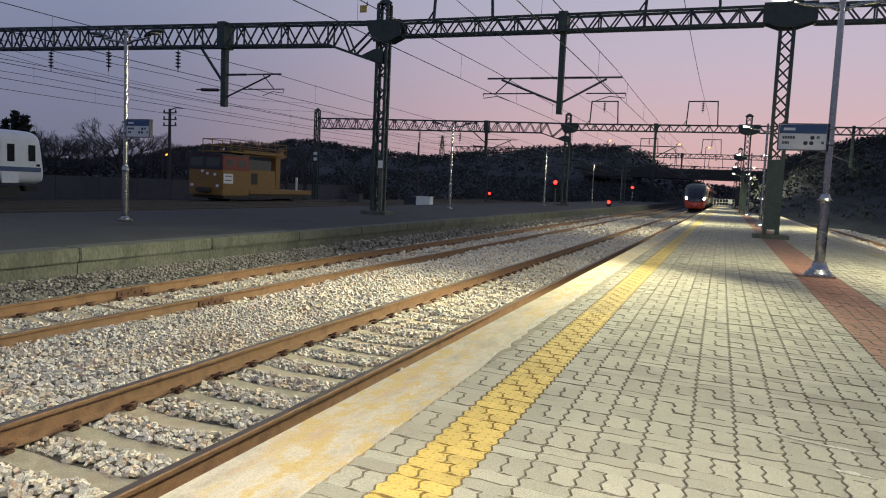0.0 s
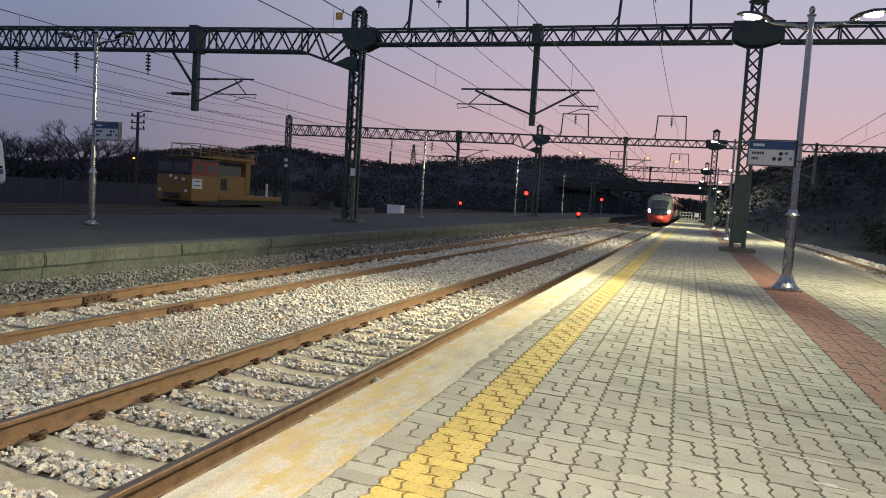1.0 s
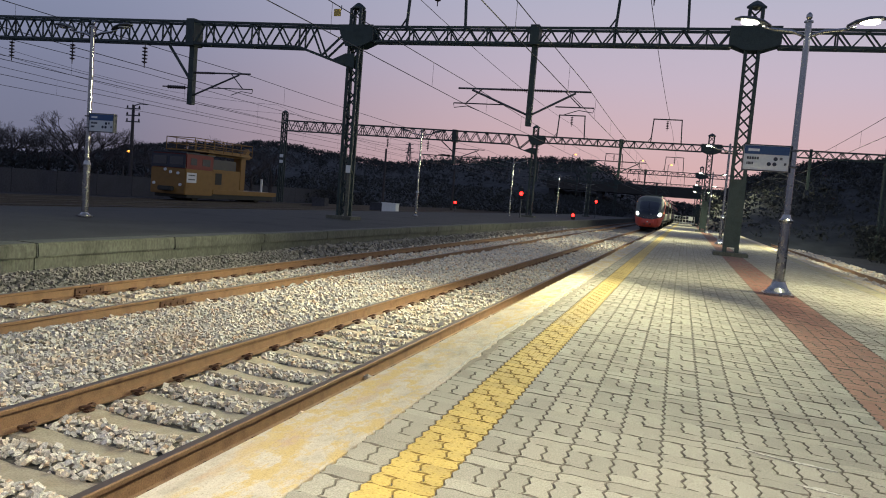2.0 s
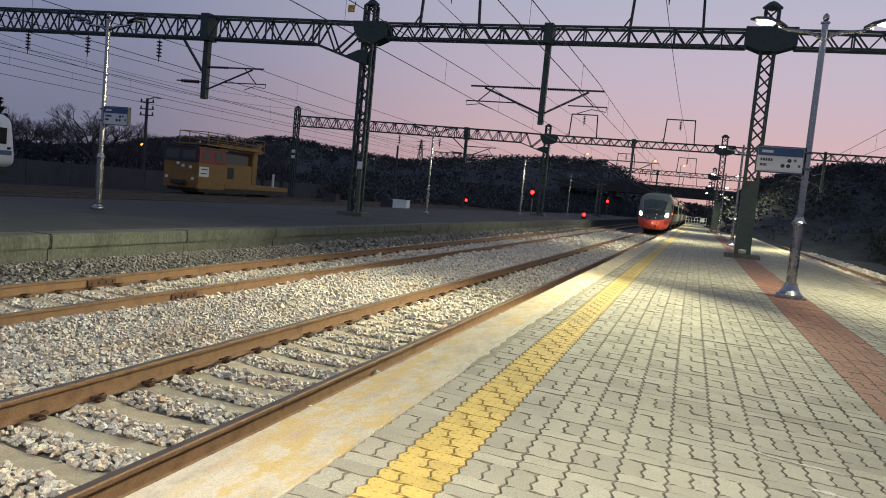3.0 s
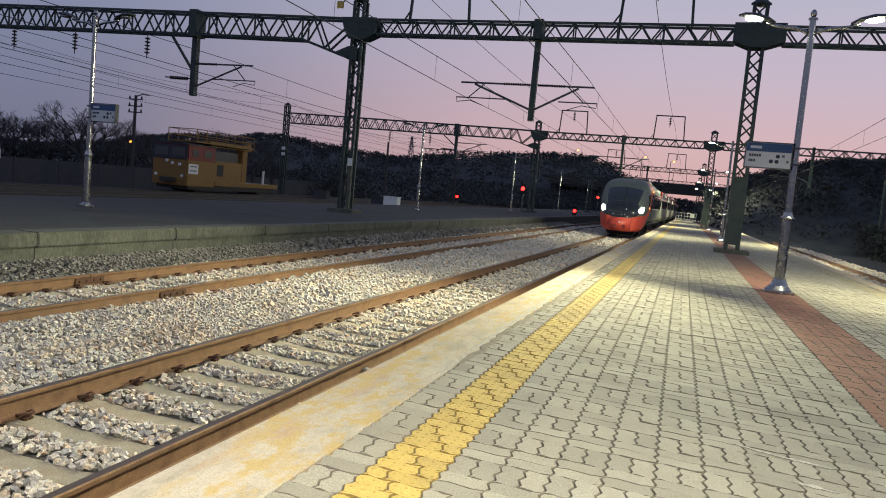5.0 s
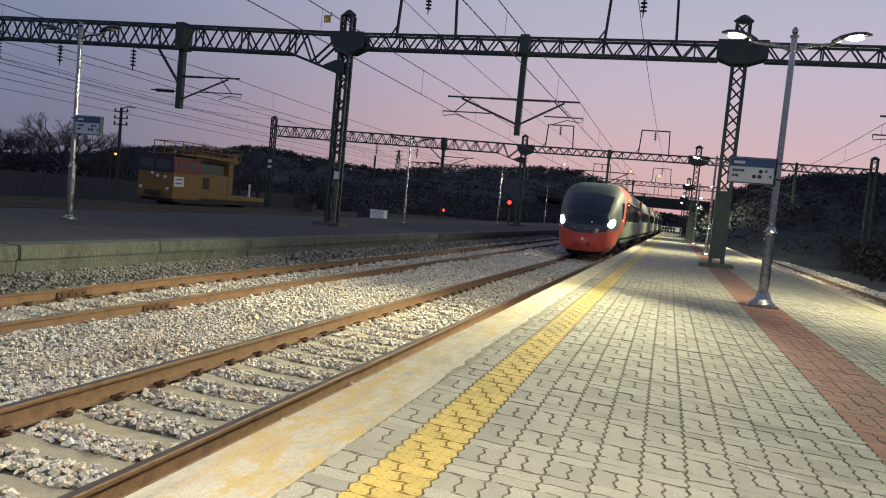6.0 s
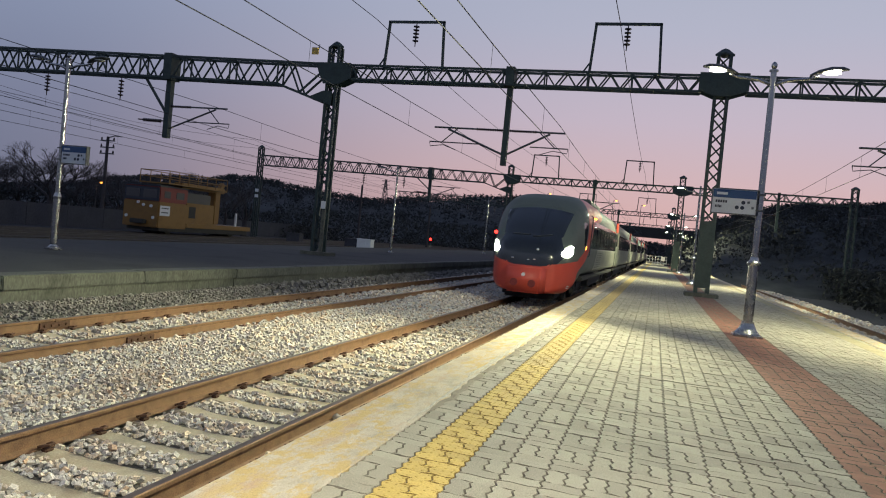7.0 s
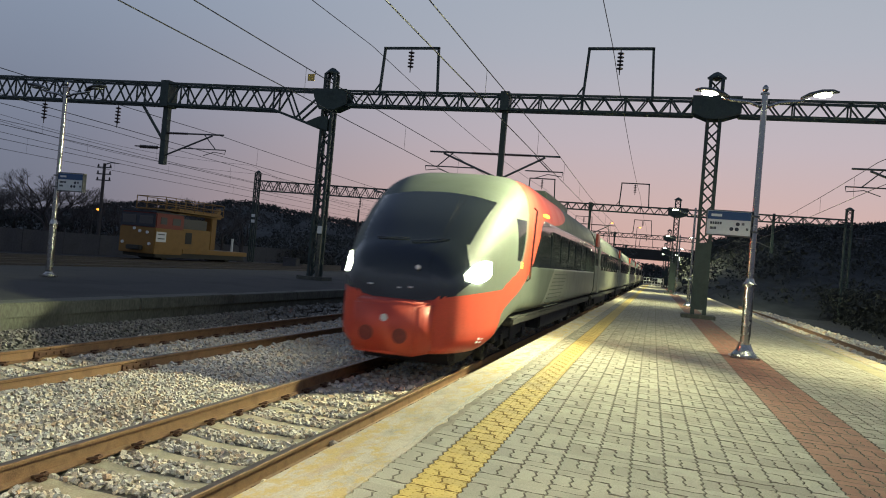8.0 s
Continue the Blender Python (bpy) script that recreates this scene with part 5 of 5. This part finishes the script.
def build_motor_car():
    """Track maintenance motor car: cab, hood, deck and raised work platform."""
    root = base("maintenance_car", -33.6, 41.3, 0.01, "yellow track maintenance car with a red cab side and roof railing", "rail vehicle")
    w = 1.3
    bm = bm_new()
    box(bm, -w, w, 0, 2.8, -0.1, 1.62, 0.05)
    part("cab_lower", bm, M_LYEL, root, "yellow lower cab")
    bm = bm_new()
    box(bm, -w + 0.02, w - 0.02, 0.03, 2.78, 1.62, 2.62, 0.06)
    up = part("cab_upper", bm, M_LRED, root, "dark red upper cab")
    bm = bm_new()
    box(bm, -w + 0.05, w - 0.05, -0.02, 0.05, 1.66, 2.55, 0.02)
    part("front_window_band", bm, M_LBLUE, up, "slate front window band")
    for dx in (-0.62, 0.62):
        bm = bm_new()
        box(bm, dx - 0.5, dx + 0.5, -0.04, -0.015, 1.85, 2.4, 0.01)
        part("front_window", bm, M_TGLASS, up)
    for y0, y1 in ((0.35, 1.15), (1.5, 2.5)):
        bm = bm_new()
        box(bm, w - 0.03, w - 0.005, y0 + 0.1, y1 - 0.1, 1.9, 2.36, 0.008)
        part("side_window", bm, M_LBLUE, up)
    bm = bm_new()
    box(bm, -w - 0.02, w + 0.02, -0.05, 2.9, 2.62, 2.70, 0.02)
    part("roof", bm, M_LBLUE, root)
    bm = bm_new()
    box(bm, -w + 0.1, w - 0.1, 2.8, 5.9, 0.3, 1.75, 0.05)
    part("engine_hood", bm, M_LYEL, root)
    bm = bm_new()
    box(bm, -w + 0.25, w - 0.25, 2.82, 5.6, 1.75, 2.45, 0.04)
    part("rear_cab", bm, M_LBLUE, root, "slate rear cabin")
    bm = bm_new()
    box(bm, w - 0.11, w - 0.09, 3.1, 3.8, 0.7, 1.5, 0.008)
    part("hood_door", bm, M_UNDER, root)
    bm = bm_new()
    box(bm, -w, w, 2.8, 10.5, 0.02, 0.34, 0.03)
    part("deck", bm, M_LYEL, root, "yellow side sill of the deck")
    bm = bm_new()
    box(bm, -w + 0.1, w - 0.1, 0.3, 10.2, -0.32, 0.02, 0.03)
    part("underframe", bm, M_UNDER, root)
    # work platform with railings over the cab
    bm = bm_new()
    box(bm, -1.1, 1.1, 1.0, 7.4, 2.86, 2.95, 0.01)
    part("work_platform", bm, M_LYEL, root)
    for sx in (-1.08, 1.08):
        for yy in (1.05, 2.0, 3.0, 4.0, 5.0, 6.0, 7.35):
            bm = bm_new()
            tube(bm, [(sx, yy, 2.9), (sx, yy, 3.75)], 0.03, 6)
            part("railing_post", bm, M_LYEL, root)
        for zz in (3.35, 3.75):
            bm = bm_new()
            tube(bm, [(sx, 1.05, zz), (sx, 7.35, zz)], 0.03, 6)
            part("railing", bm, M_LYEL, root)
    for yy in (1.05, 7.35):
        for zz in (3.35, 3.75):
            bm = bm_new()
            tube(bm, [(-1.08, yy, zz), (1.08, yy, zz)], 0.03, 6)
            part("railing", bm, M_LYEL, root)
    bm = bm_new()
    box(bm, -0.35, 0.35, 3.4, 8.3, 2.75, 3.15, 0.05)
    bar(bm, (0, 8.1, 3.1), (0, 8.4, 3.5), 0.3)
    part("boom", bm, M_LYEL, root, "folded yellow crane boom")
    bm = bm_new()
    box(bm, -0.3, 0.3, 7.2, 7.85, 0.34, 2.8, 0.05)
    part("crane_post", bm, M_LYEL, root)
    for dx in (-1.15, 1.15):
        bm = bm_new()
        box(bm, dx - 0.06, dx + 0.06, 8.6, 8.72, 0.34, 1.35)
        part("stanchion", bm, M_WHITE, root)
    bm = bm_new()
    box(bm, w - 0.01, w + 0.015, 0.12, 1.05, 0.72, 1.38, 0.005)
    brd = part("notice_board", bm, M_WHITE, root, "white notice board with unreadable lettering")
    for zz in (1.18, 0.9):
        bm = bm_new()
        box(bm, w + 0.015, w + 0.02, 0.25, 0.9, zz, zz + 0.07)
        part("lettering_bar", bm, M_GALV, brd)
    for dx, zz in ((-1.0, 0.55), (0.95, 0.55), (0.2, 1.35), (0.75, 1.3), (-0.2, 1.5)):
        bm = bm_new()
        tube(bm, [(dx, -0.06, zz), (dx, 0.02, zz)], 0.10, 12)
        part("front_lamp", bm, M_WHITE, root)
    bm = bm_new()
    box(bm, -0.5, 0.5, -0.35, 0.1, 0.1, 0.4, 0.05)
    part("coupler", bm, M_UNDER, root)
    for yy in (1.6, 8.6):
        bm = bm_new()
        tube(bm, [(-0.85, yy, -0.07), (0.85, yy, -0.07)], 0.43, 20)
        part("wheelset", bm, M_UNDER, root)
    root.scale = (1.1, 1.1, 1.02)


def build_railcar():
    """End of a parked white railcar; its rounded end stands towards the yard lead."""
    root = base("railcar", -33.9, 27.6, 0.0, "parked white commuter railcar with dark windows", "rail vehicle")
    prof = []
    for k in range(40):
        a = 2 * math.pi * k / 40
        c, s = math.cos(a), math.sin(a)
        prof.append((1.42 * math.copysign(abs(c) ** 0.36, c), 1.72 + 1.34 * math.copysign(abs(s) ** 0.36, s)))
    bm = bm_new()
    rows = []
    for y, k in ((-22, 1), (-1.2, 1), (-0.5, 0.992), (-0.22, 0.965), (-0.06, 0.90), (0.0, 0.80)):
        rows.append([bm.verts.new((x * (0.4 + 0.6 * k) if k < 1 else x, y + (0.25 * (1.2 - z) if k < 1 else 0) * 0.5, 1.55 + (z - 1.55) * (0.25 + 0.75 * k))) for x, z in prof])
    for a, b in zip(rows, rows[1:]):
        for k in range(40):
            bm.faces.new((a[k], a[(k + 1) % 40], b[(k + 1) % 40], b[k]))
    bm.faces.new(rows[0])
    bm.faces.new(rows[-1][::-1])
    bmesh.ops.recalc_face_normals(bm, faces=bm.faces[:])
    part("body", bm, M_EMU, root, "white painted body", True)
    for y0, y1, z0, z1 in ((-2.4, -1.5, 0.45, 2.55), (-0.95, -0.55, 1.55, 2.35), (-4.9, -2.9, 1.45, 2.35), (-8.2, -6.2, 1.45, 2.35), (-11.4, -9.4, 1.45, 2.35)):
        bm = bm_new()
        box(bm, 1.405, 1.435, y0, y1, z0, z1, 0.01)
        part("side_window" if z0 > 1 else "door", bm, M_TGLASS if z0 > 1 else M_EMU, root)
    bm = bm_new()
    box(bm, 1.43, 1.445, -2.12, -1.72, 1.5, 2.35, 0.005)
    part("door_window", bm, M_TGLASS, root)
    bm = bm_new()
    box(bm, 1.42, 1.438, -22, -0.25, 1.02, 1.25)
    part("blue_stripe", bm, M_NAVY, root, "dark blue waist stripe")
    bm = bm_new()
    box(bm, 1.40, 1.44, -0.5, -0.3, 1.3, 1.42, 0.01)
    part("end_lamp", bm, M_TBLACK, root)
    bm = bm_new()
    box(bm, -1.2, 1.2, -21.5, -1.2, -0.35, 0.25, 0.05)
    part("underframe", bm, M_UNDER, root)
    bm = bm_new()
    box(bm, -0.25, 0.25, -0.2, 0.55, 0.0, 0.3, 0.05)
    part("coupler", bm, M_UNDER, root)
    bm = bm_new()
    for yy in (-4, -19):
        tube(bm, [(-0.85, yy, -0.07), (0.85, yy, -0.07)], 0.43, 20)
    part("wheelset", bm, M_UNDER, root)


build_motor_car()
build_railcar()


def plain_box(name, x, y, z, w, d, h, m, label, cat, lid=True):
    root = base(name, x, y, z, label, cat)
    bm = bm_new()
    box(bm, -w / 2, w / 2, -d / 2, d / 2, 0, h, 0.03)
    part("cabinet_body", bm, m, root)
    bm = bm_new()
    box(bm, -w / 2 - 0.05, w / 2 + 0.05, -d / 2 - 0.05, d / 2 + 0.05, h, h + 0.07, 0.02)
    part("lid", bm, m, root)
    for k in (-1, 0, 1):
        bm = bm_new()
        box(bm, k * w / 3 - w / 7, k * w / 3 + w / 7, -d / 2 - 0.015, -d / 2 + 0.005, 0.12, h - 0.12, 0.005)
        part("door_panel", bm, m, root)


plain_box("relay_cabinet", -31.6, 59.5, -0.8, 1.3, 0.8, 0.9, M_FENCE, "grey line-side relay cabinet", "cabinet")
plain_box("relay_cabinet", -26.6, 61.0, -0.8, 1.2, 0.8, 0.9, M_FENCE, "grey line-side relay cabinet", "cabinet")
plain_box("relay_cabinet", -24.5, 59.0, -0.8, 1.3, 0.8, 1.0, M_EMU, "pale line-side relay cabinet", "cabinet")


def signal(x, y, z0, zl, label):
    root = base("railway_signal", x, y, z0, label, "signal", "red signals")
    bm = bm_new()
    tube(bm, [(0, 0.06, 0), (0, 0.06, zl - z0 + 0.55)], 0.055, 10)
    part("post", bm, M_GALV, root)
    bm = bm_new()
    box(bm, -0.2, 0.2, -0.08, 0.0, zl - z0 - 0.45, zl - z0 + 0.45, 0.05)
    part("backboard", bm, M_BLACK, root)
    bm = bm_new()
    tube(bm, [(0, -0.085, zl - z0), (0, -0.10, zl - z0)], 0.15, 16)
    part("red_lens", bm, M_REDLAMP, root, "glowing red lens")
    bm = bm_new()
    tube(bm, [(0, -0.083, zl - z0 + 0.27), (0, -0.09, zl - z0 + 0.27)], 0.09, 16)
    part("dark_lens", bm, M_TGLASS, root)


signal(-12.9, 58.5, 0.0, 1.95, "lit red colour-light signal on the dark platform")
signal(-10.4, 71.0, -0.9, 0.42, "low lit red shunting signal beside the rails")
signal(-10.9, 93.0, -0.9, 2.1, "distant lit red colour-light signal")
signal(-26.8, 85.0, -0.9, 0.6, "small dim red signal in the yard")


def pole(x, y, z0, h, arm=True):
    root = base("utility_pole", x, y, z0, "weathered utility pole with cross-arms", "pole")
    bm = bm_new()
    turned(bm, [(0.17, 0), (0.12, h)], 10)
    part("shaft", bm, M_BARK, root)
    if arm:
        for zz in (0.35, 0.95, 1.5):
            bm = bm_new()
            box(bm, -0.75, 0.75, -0.05, 0.05, h - zz - 0.05, h - zz + 0.05)
            part("cross_arm", bm, M_GALV, root)
            for dx in (-0.65, 0.65):
                bm = bm_new()
                turned(bm, [(0.05, 0), (0.09, 0.08), (0.05, 0.16), (0.07, 0.2), (0.02, 0.25)], 8, (dx, 0, h - zz + 0.05))
                part("pin_insulator", bm, M_PORC, root)
        bm = bm_new()
        tube(bm, [(0, 0, h - 0.1), (0.7, 0, h + 0.1), (1.5, 0, h + 0.05)], 0.05, 6)
        part("lamp_bracket", bm, M_GALV, root)
    return root


pole(-47.6, 53.5, -1.0, 8.1)
pole(-36, 84, -1.0, 7.5, False)
pole(-29.5, 92, -1.0, 6.0, False)
pole(16.5, 60, -1.0, 6.5, False)
pole(22, 92, -0.5, 8.5)
pole(26, 74, 0.5, 7.0, False)

bm = bm_new()
for k in range(24):
    box(bm, -46.3, -46.0, 4 + k * 4, 7.96 + k * 4, -1.0, 0.75)
tagged(part("wall_west", bm, M_FENCE), "grey concrete boundary wall of the yard", "wall", kind="structure")


def lamp_far(x, y, z0, h, m, label):
    root = base("road_lamp", x, y, z0, label, "lamp", "distant lamps")
    bm = bm_new()
    turned(bm, [(0.1, 0), (0.06, h)], 8)
    tube(bm, [(0, 0, h), (0.3, 0, h + 0.1), (0.7, 0, h + 0.1)], 0.05, 6)
    part("post", bm, M_GALV, root)
    bm = bm_new()
    turned(bm, [(0.12, -0.1), (0.24, -0.05), (0.24, 0.06), (0.1, 0.12)], 10, (0.7, 0, h + 0.05))
    part("globe", bm, m, root, "glowing lamp")


lamp_far(-27.5, 178, 7.5, 6.2, M_AMBER, "amber street lamp on the wooded hill")
lamp_far(-11.5, 175, 2, 11.0, M_AMBER, "amber street lamp by the bridge")
lamp_far(-5.2, 178, 2, 10.6, M_AMBER, "amber street lamp by the bridge")
lamp_far(-57, 63, -1, 4.2, M_AMBER, "small amber lamp by the boundary wall")


def build_bridge():
    root = base("road_bridge", 0, 165, -1, "dark concrete road bridge over the tracks", "bridge")
    bm = bm_new()
    box(bm, -30, 40, -4, 4, 6.0, 7.2)
    part("deck", bm, M_UNDER, root)
    for yy in (-4.0, 3.8):
        bm = bm_new()
        box(bm, -30, 40, yy, yy + 0.2, 7.2, 8.1)
        part("parapet", bm, M_UNDER, root)
    for xx in (-29, -18.5, 3.5, 14):
        bm = bm_new()
        box(bm, xx - 0.6, xx + 0.6, -3, 3, 0, 6.0)
        part("pier", bm, M_FENCE, root)


build_bridge()


def platform_fence():
    root = base("end_fence", 0, 112, 0, "pale tubular steel fence with a small notice across the platform end", "fence")
    for k in range(9):
        bm = bm_new()
        tube(bm, [(-1.7 + 0.4 * k, 0, 0), (-1.7 + 0.4 * k, 0, 1.15)], 0.025, 6)
        part("post", bm, M_WHITE, root)
    for zz in (0.25, 0.7, 1.15):
        bm = bm_new()
        tube(bm, [(-1.72, 0, zz), (1.52, 0, zz)], 0.028, 6)
        part("rail", bm, M_WHITE, root)
    bm = bm_new()
    box(bm, 0.3, 0.85, -0.06, -0.03, 0.55, 1.1, 0.01)
    part("notice", bm, M_SIGNW, root, "small white notice plate")


platform_fence()

# ---- hills and trees ----
RIDGE_L = [(-2.2, 2.0), (-1.1, 0.9), (-0.95, 1.5), (-0.86, 2.2), (-0.77, 2.6), (-0.69, 2.8), (-0.65, 3.2), (-0.6, 3.25), (-0.53, 2.95), (-0.42, 2.5), (-0.3, 3.3), (-0.22, 3.7), (-0.15, 3.9), (-0.11, 3.6), (-0.07, 2.2), (-0.03, 1.3), (0.05, 1.0)]
RIDGE_R = [(-0.02, 1.0), (0.03, 2.0), (0.07, 3.5), (0.11, 4.4), (0.16, 4.95), (0.25, 5.25), (0.4, 5.5), (0.7, 5.5), (1.3, 5.0)]


def lin(keys, t):
    for (a, va), (b, vb) in zip(keys, keys[1:]):
        if t <= b:
            return va + (vb - va) * max(0, (t - a) / (b - a))
    return keys[-1][1]


def hill(name, ridge, dist, deep, d0, d1, label, seed, clump, count):
    """A wooded ridge whose crest rises over the far ground, with uneven crowns along it."""
    rng = random.Random(seed)

    def height(dx, v):
        e = math.tan(radians(lin(ridge, dx))) * dist * math.sqrt(1 + dx * dx)
        t = v if v < 0.6 else 0.6
        s = math.sin(t / 0.6 * math.pi / 2)
        fall = 1.0 if v < 0.6 else 1 - (v - 0.6) * 0.8
        return -1.2 + (e + 1.2 - clump * 0.8) * s * fall

    vs, fs = [], []
    nu, nv = 150, 14
    for i in range(nu + 1):
        dx = d0 + (d1 - d0) * i / nu
        for j in range(nv + 1):
            v = j / nv
            y = dist + (v - 0.6) * deep
            z = height(dx, v) + noise.noise((dx * 30, v * 6, seed)) * clump * 0.5
            vs.append((dx * y, y, max(-1.3, z)))
    for i in range(nu):
        for j in range(nv):
            a = i * (nv + 1) + j
            fs.append((a, a + nv + 1, a + nv + 2, a + 1))
    tagged(new(name, from_arrays(name, vs, fs, M_HILL, True)), label, "hill", kind="structure")
    vs, fs = [], []
    for k in range(count):
        dx, v = rng.uniform(d0, d1), 0.6 * rng.random() ** 0.6 + 0.02
        y = dist + (v - 0.6) * deep
        cx_, cz = dx * y, height(dx, v)
        r = clump * rng.uniform(0.35, 0.9)
        for q in range(22):
            ox, oy, oz = rng.gauss(0, r * 0.55), rng.gauss(0, r * 0.5), r * (0.15 + 0.9 * math.sqrt(rng.random()) * rng.choice((1, 1, 0.5)))
            s = r * rng.uniform(0.06, 0.17)
            b = len(vs)
            vs += [(cx_ + ox + rng.gauss(0, s), y + oy + rng.gauss(0, s), cz + oz + rng.gauss(0, s)) for m in range(4)]
            fs += [(b, b + 1, b + 2), (b + 1, b + 3, b + 2)]
    tagged(new("woods", from_arrays("woods", vs, fs, M_LEAF)), "dark winter woods covering the ridge", "woods", kind="stuff")


hill("hill_west", RIDGE_L, 240, 160, -2.2, 0.05, "low wooded hill behind the yard", 5, 2.4, 4200)
hill("hill_east", RIDGE_R, 130, 110, 0.025, 1.3, "dark wooded slope beside the side track", 8, 1.3, 7500)


def bare_tree_mesh(seed, h):
    rng = random.Random(seed)
    bm = bm_new()

    def grow(p, d, ln, r, depth):
        q = p + d * ln
        mid = p.lerp(q, 0.5) + Vector((rng.gauss(0, ln * 0.05), rng.gauss(0, ln * 0.05), 0))
        tube(bm, [p, mid, q], [r, r * 0.85, r * 0.66], 5 if depth > 2 else 3, False)
        if depth == 0:
            return
        for k in range(rng.choice((2, 3, 3)) if depth > 1 else 3):
            a = rng.uniform(0, 6.283)
            tilt = rng.uniform(0.25, 0.8)
            s = d.orthogonal().normalized()
            s.rotate(Matrix.Rotation(a, 3, d))
            nd = (d * math.cos(tilt) + s * math.sin(tilt) + Vector((0, 0, 0.12))).normalized()
            grow(q if k else p.lerp(q, rng.uniform(0.7, 1)), nd, ln * rng.uniform(0.6, 0.8), r * 0.62, depth - 1)

    trunk = bm_new()
    tube(trunk, [(0, 0, -0.1), (h * 0.008, 0, h * 0.12), (0, 0, h * 0.24)], [h * 0.04, h * 0.03, h * 0.026], 8, False)
    for k in range(4):
        a = k * 1.57 + rng.uniform(-0.4, 0.4)
        tl = rng.uniform(0.3, 0.75)
        grow(Vector((0, 0, h * rng.uniform(0.16, 0.24))), Vector((math.cos(a) * math.sin(tl), math.sin(a) * math.sin(tl), math.cos(tl))), h * 0.22, h * 0.014, 6)
    return mesh_of("trunk", trunk, M_BARK), mesh_of("crown", bm, M_BARK)


TREES = [bare_tree_mesh(31, 7.8), bare_tree_mesh(47, 7.8), bare_tree_mesh(52, 7.8)]
rng_t = random.Random(77)
for k in range(22):
    t = k / 21
    dx = -1.34 + t * 0.72
    yy = 62 + rng_t.uniform(-7, 9)
    root = base("bare_tree", dx * yy, yy, -1.0, "leafless winter tree with spreading branches behind the yard wall", "tree", "bare trees", rz=rng_t.uniform(0, 360))
    sc = rng_t.uniform(0.8, 1.12) * (1.0 if k < 12 else 0.85)
    for nm, me in zip(("trunk", "crown"), TREES[k % 3]):
        o = new(nm, me)
        o.parent = root
        o.matrix_basis = Matrix.Diagonal((sc * 1.25, sc * 1.25, sc, 1))


def hedge(x0, x1, y0, y1, z0, h, count, seed, label):
    rng = random.Random(seed)
    vs, fs = [], []
    for k in range(count):
        t = rng.random()
        cx_, cy_ = x0 + (x1 - x0) * t + rng.gauss(0, 1), y0 + (y1 - y0) * t + rng.gauss(0, 1.2)
        cz = z0 + rng.random() ** 1.3 * h
        r = rng.uniform(0.04, 0.12)
        b = len(vs)
        vs += [(cx_ + rng.gauss(0, r), cy_ + rng.gauss(0, r), cz + rng.gauss(0, r)) for q in range(6)]
        fs += [(b, b + 1, b + 2), (b + 1, b + 3, b + 2), (b + 2, b + 3, b + 4), (b + 3, b + 5, b + 4), (b, b + 4, b + 5)]
    tagged(new("scrub", from_arrays("scrub", vs, fs, M_LEAF)), label, "scrub", kind="stuff")


hedge(-72, -46.5, 40, 85, -1, 3.0, 14000, 1, "tangled dark scrub behind the yard wall")
hedge(-46.5, -12, 85, 150, -1, 4.2, 14000, 2, "tangled dark scrub along the far yard")
hedge(13.8, 17, 14, 110, -1, 2.6, 36000, 3, "tangled dark scrub beside the side track")


def conifer(x, y, z0, h, seed):
    rng = random.Random(seed)
    root = base("conifer", x, y, z0, "narrow dark cypress tree behind the parked railcar", "tree", "cypress trees")
    bm = bm_new()
    turned(bm, [(0.14, 0), (0.1, h * 0.4), (0.03, h * 0.95)], 7)
    part("trunk", bm, M_BARK, root)
    vs, fs = [], []
    for k in range(900):
        t = rng.random()
        zz = h * (0.1 + 0.9 * t)
        rr = h * 0.075 * (1 - t) ** 0.5 * math.sqrt(rng.random()) + 0.03
        a = rng.uniform(0, 6.283)
        c = Vector((rr * math.cos(a), rr * math.sin(a), zz))
        b = len(vs)
        s = rng.uniform(0.08, 0.2)
        vs += [c + Vector((rng.gauss(0, s), rng.gauss(0, s), rng.uniform(0, s * 2.2))) for q in range(4)]
        fs += [(b, b + 1, b + 2), (b + 1, b + 2, b + 3)]
    o = new("crown", from_arrays("crown", vs, fs, M_LEAF))
    o.parent = root


for k, (dx, hh) in enumerate(((-1.252, 6.2), (-1.228, 5.9), (-1.278, 5.6), (-1.21, 4.6))):
    conifer(dx * 40, 40, -1.0, hh, k)


def transmission_tower(x, y, z0, h):
    root = base("transmission_tower", x, y, z0, "distant steel transmission tower on the ridge", "tower")
    bm = bm_new()
    for sx in (-1, 1):
        for sy in (-1, 1):
            bar(bm, (sx * h * 0.1, sy * h * 0.1, 0), (sx * h * 0.015, sy * h * 0.015, h), 0.22)
        for k in range(6):
            a, b = k / 6, (k + 1) / 6
            bar(bm, (sx * h * (0.1 - 0.085 * a), 0, h * a), (-sx * h * (0.1 - 0.085 * b), 0, h * b), 0.14)
    part("mast", bm, M_GALV, root)
    for t in (0.68, 0.82, 0.95):
        bm = bm_new()
        bar(bm, (-h * 0.14, 0, h * t), (h * 0.14, 0, h * t), 0.2)
        part("cross_arm", bm, M_GALV, root)


transmission_tower(-0.392 * 250, 250, 8.5, 11.0)
transmission_tower(-0.205 * 255, 255, 14.5, 7.0)

lay_near_pavers(*PLATFORM)


def train_y(t):
    """Place of the nose along the track: it runs in at a steady 10.96 m/s."""
    return 98.05 - 10.96 * t


def motions():
    walk(TRAIN, [(k / 10, pose(T1, train_y(k / 10), 0)) for k in range(81)])
    for ws, at in WHEELSETS[:8]:
        walk(ws, [(k / 30, pose(*at, math.degrees(10.96 * k / 30 / 0.425))) for k in range(241)])


motions()
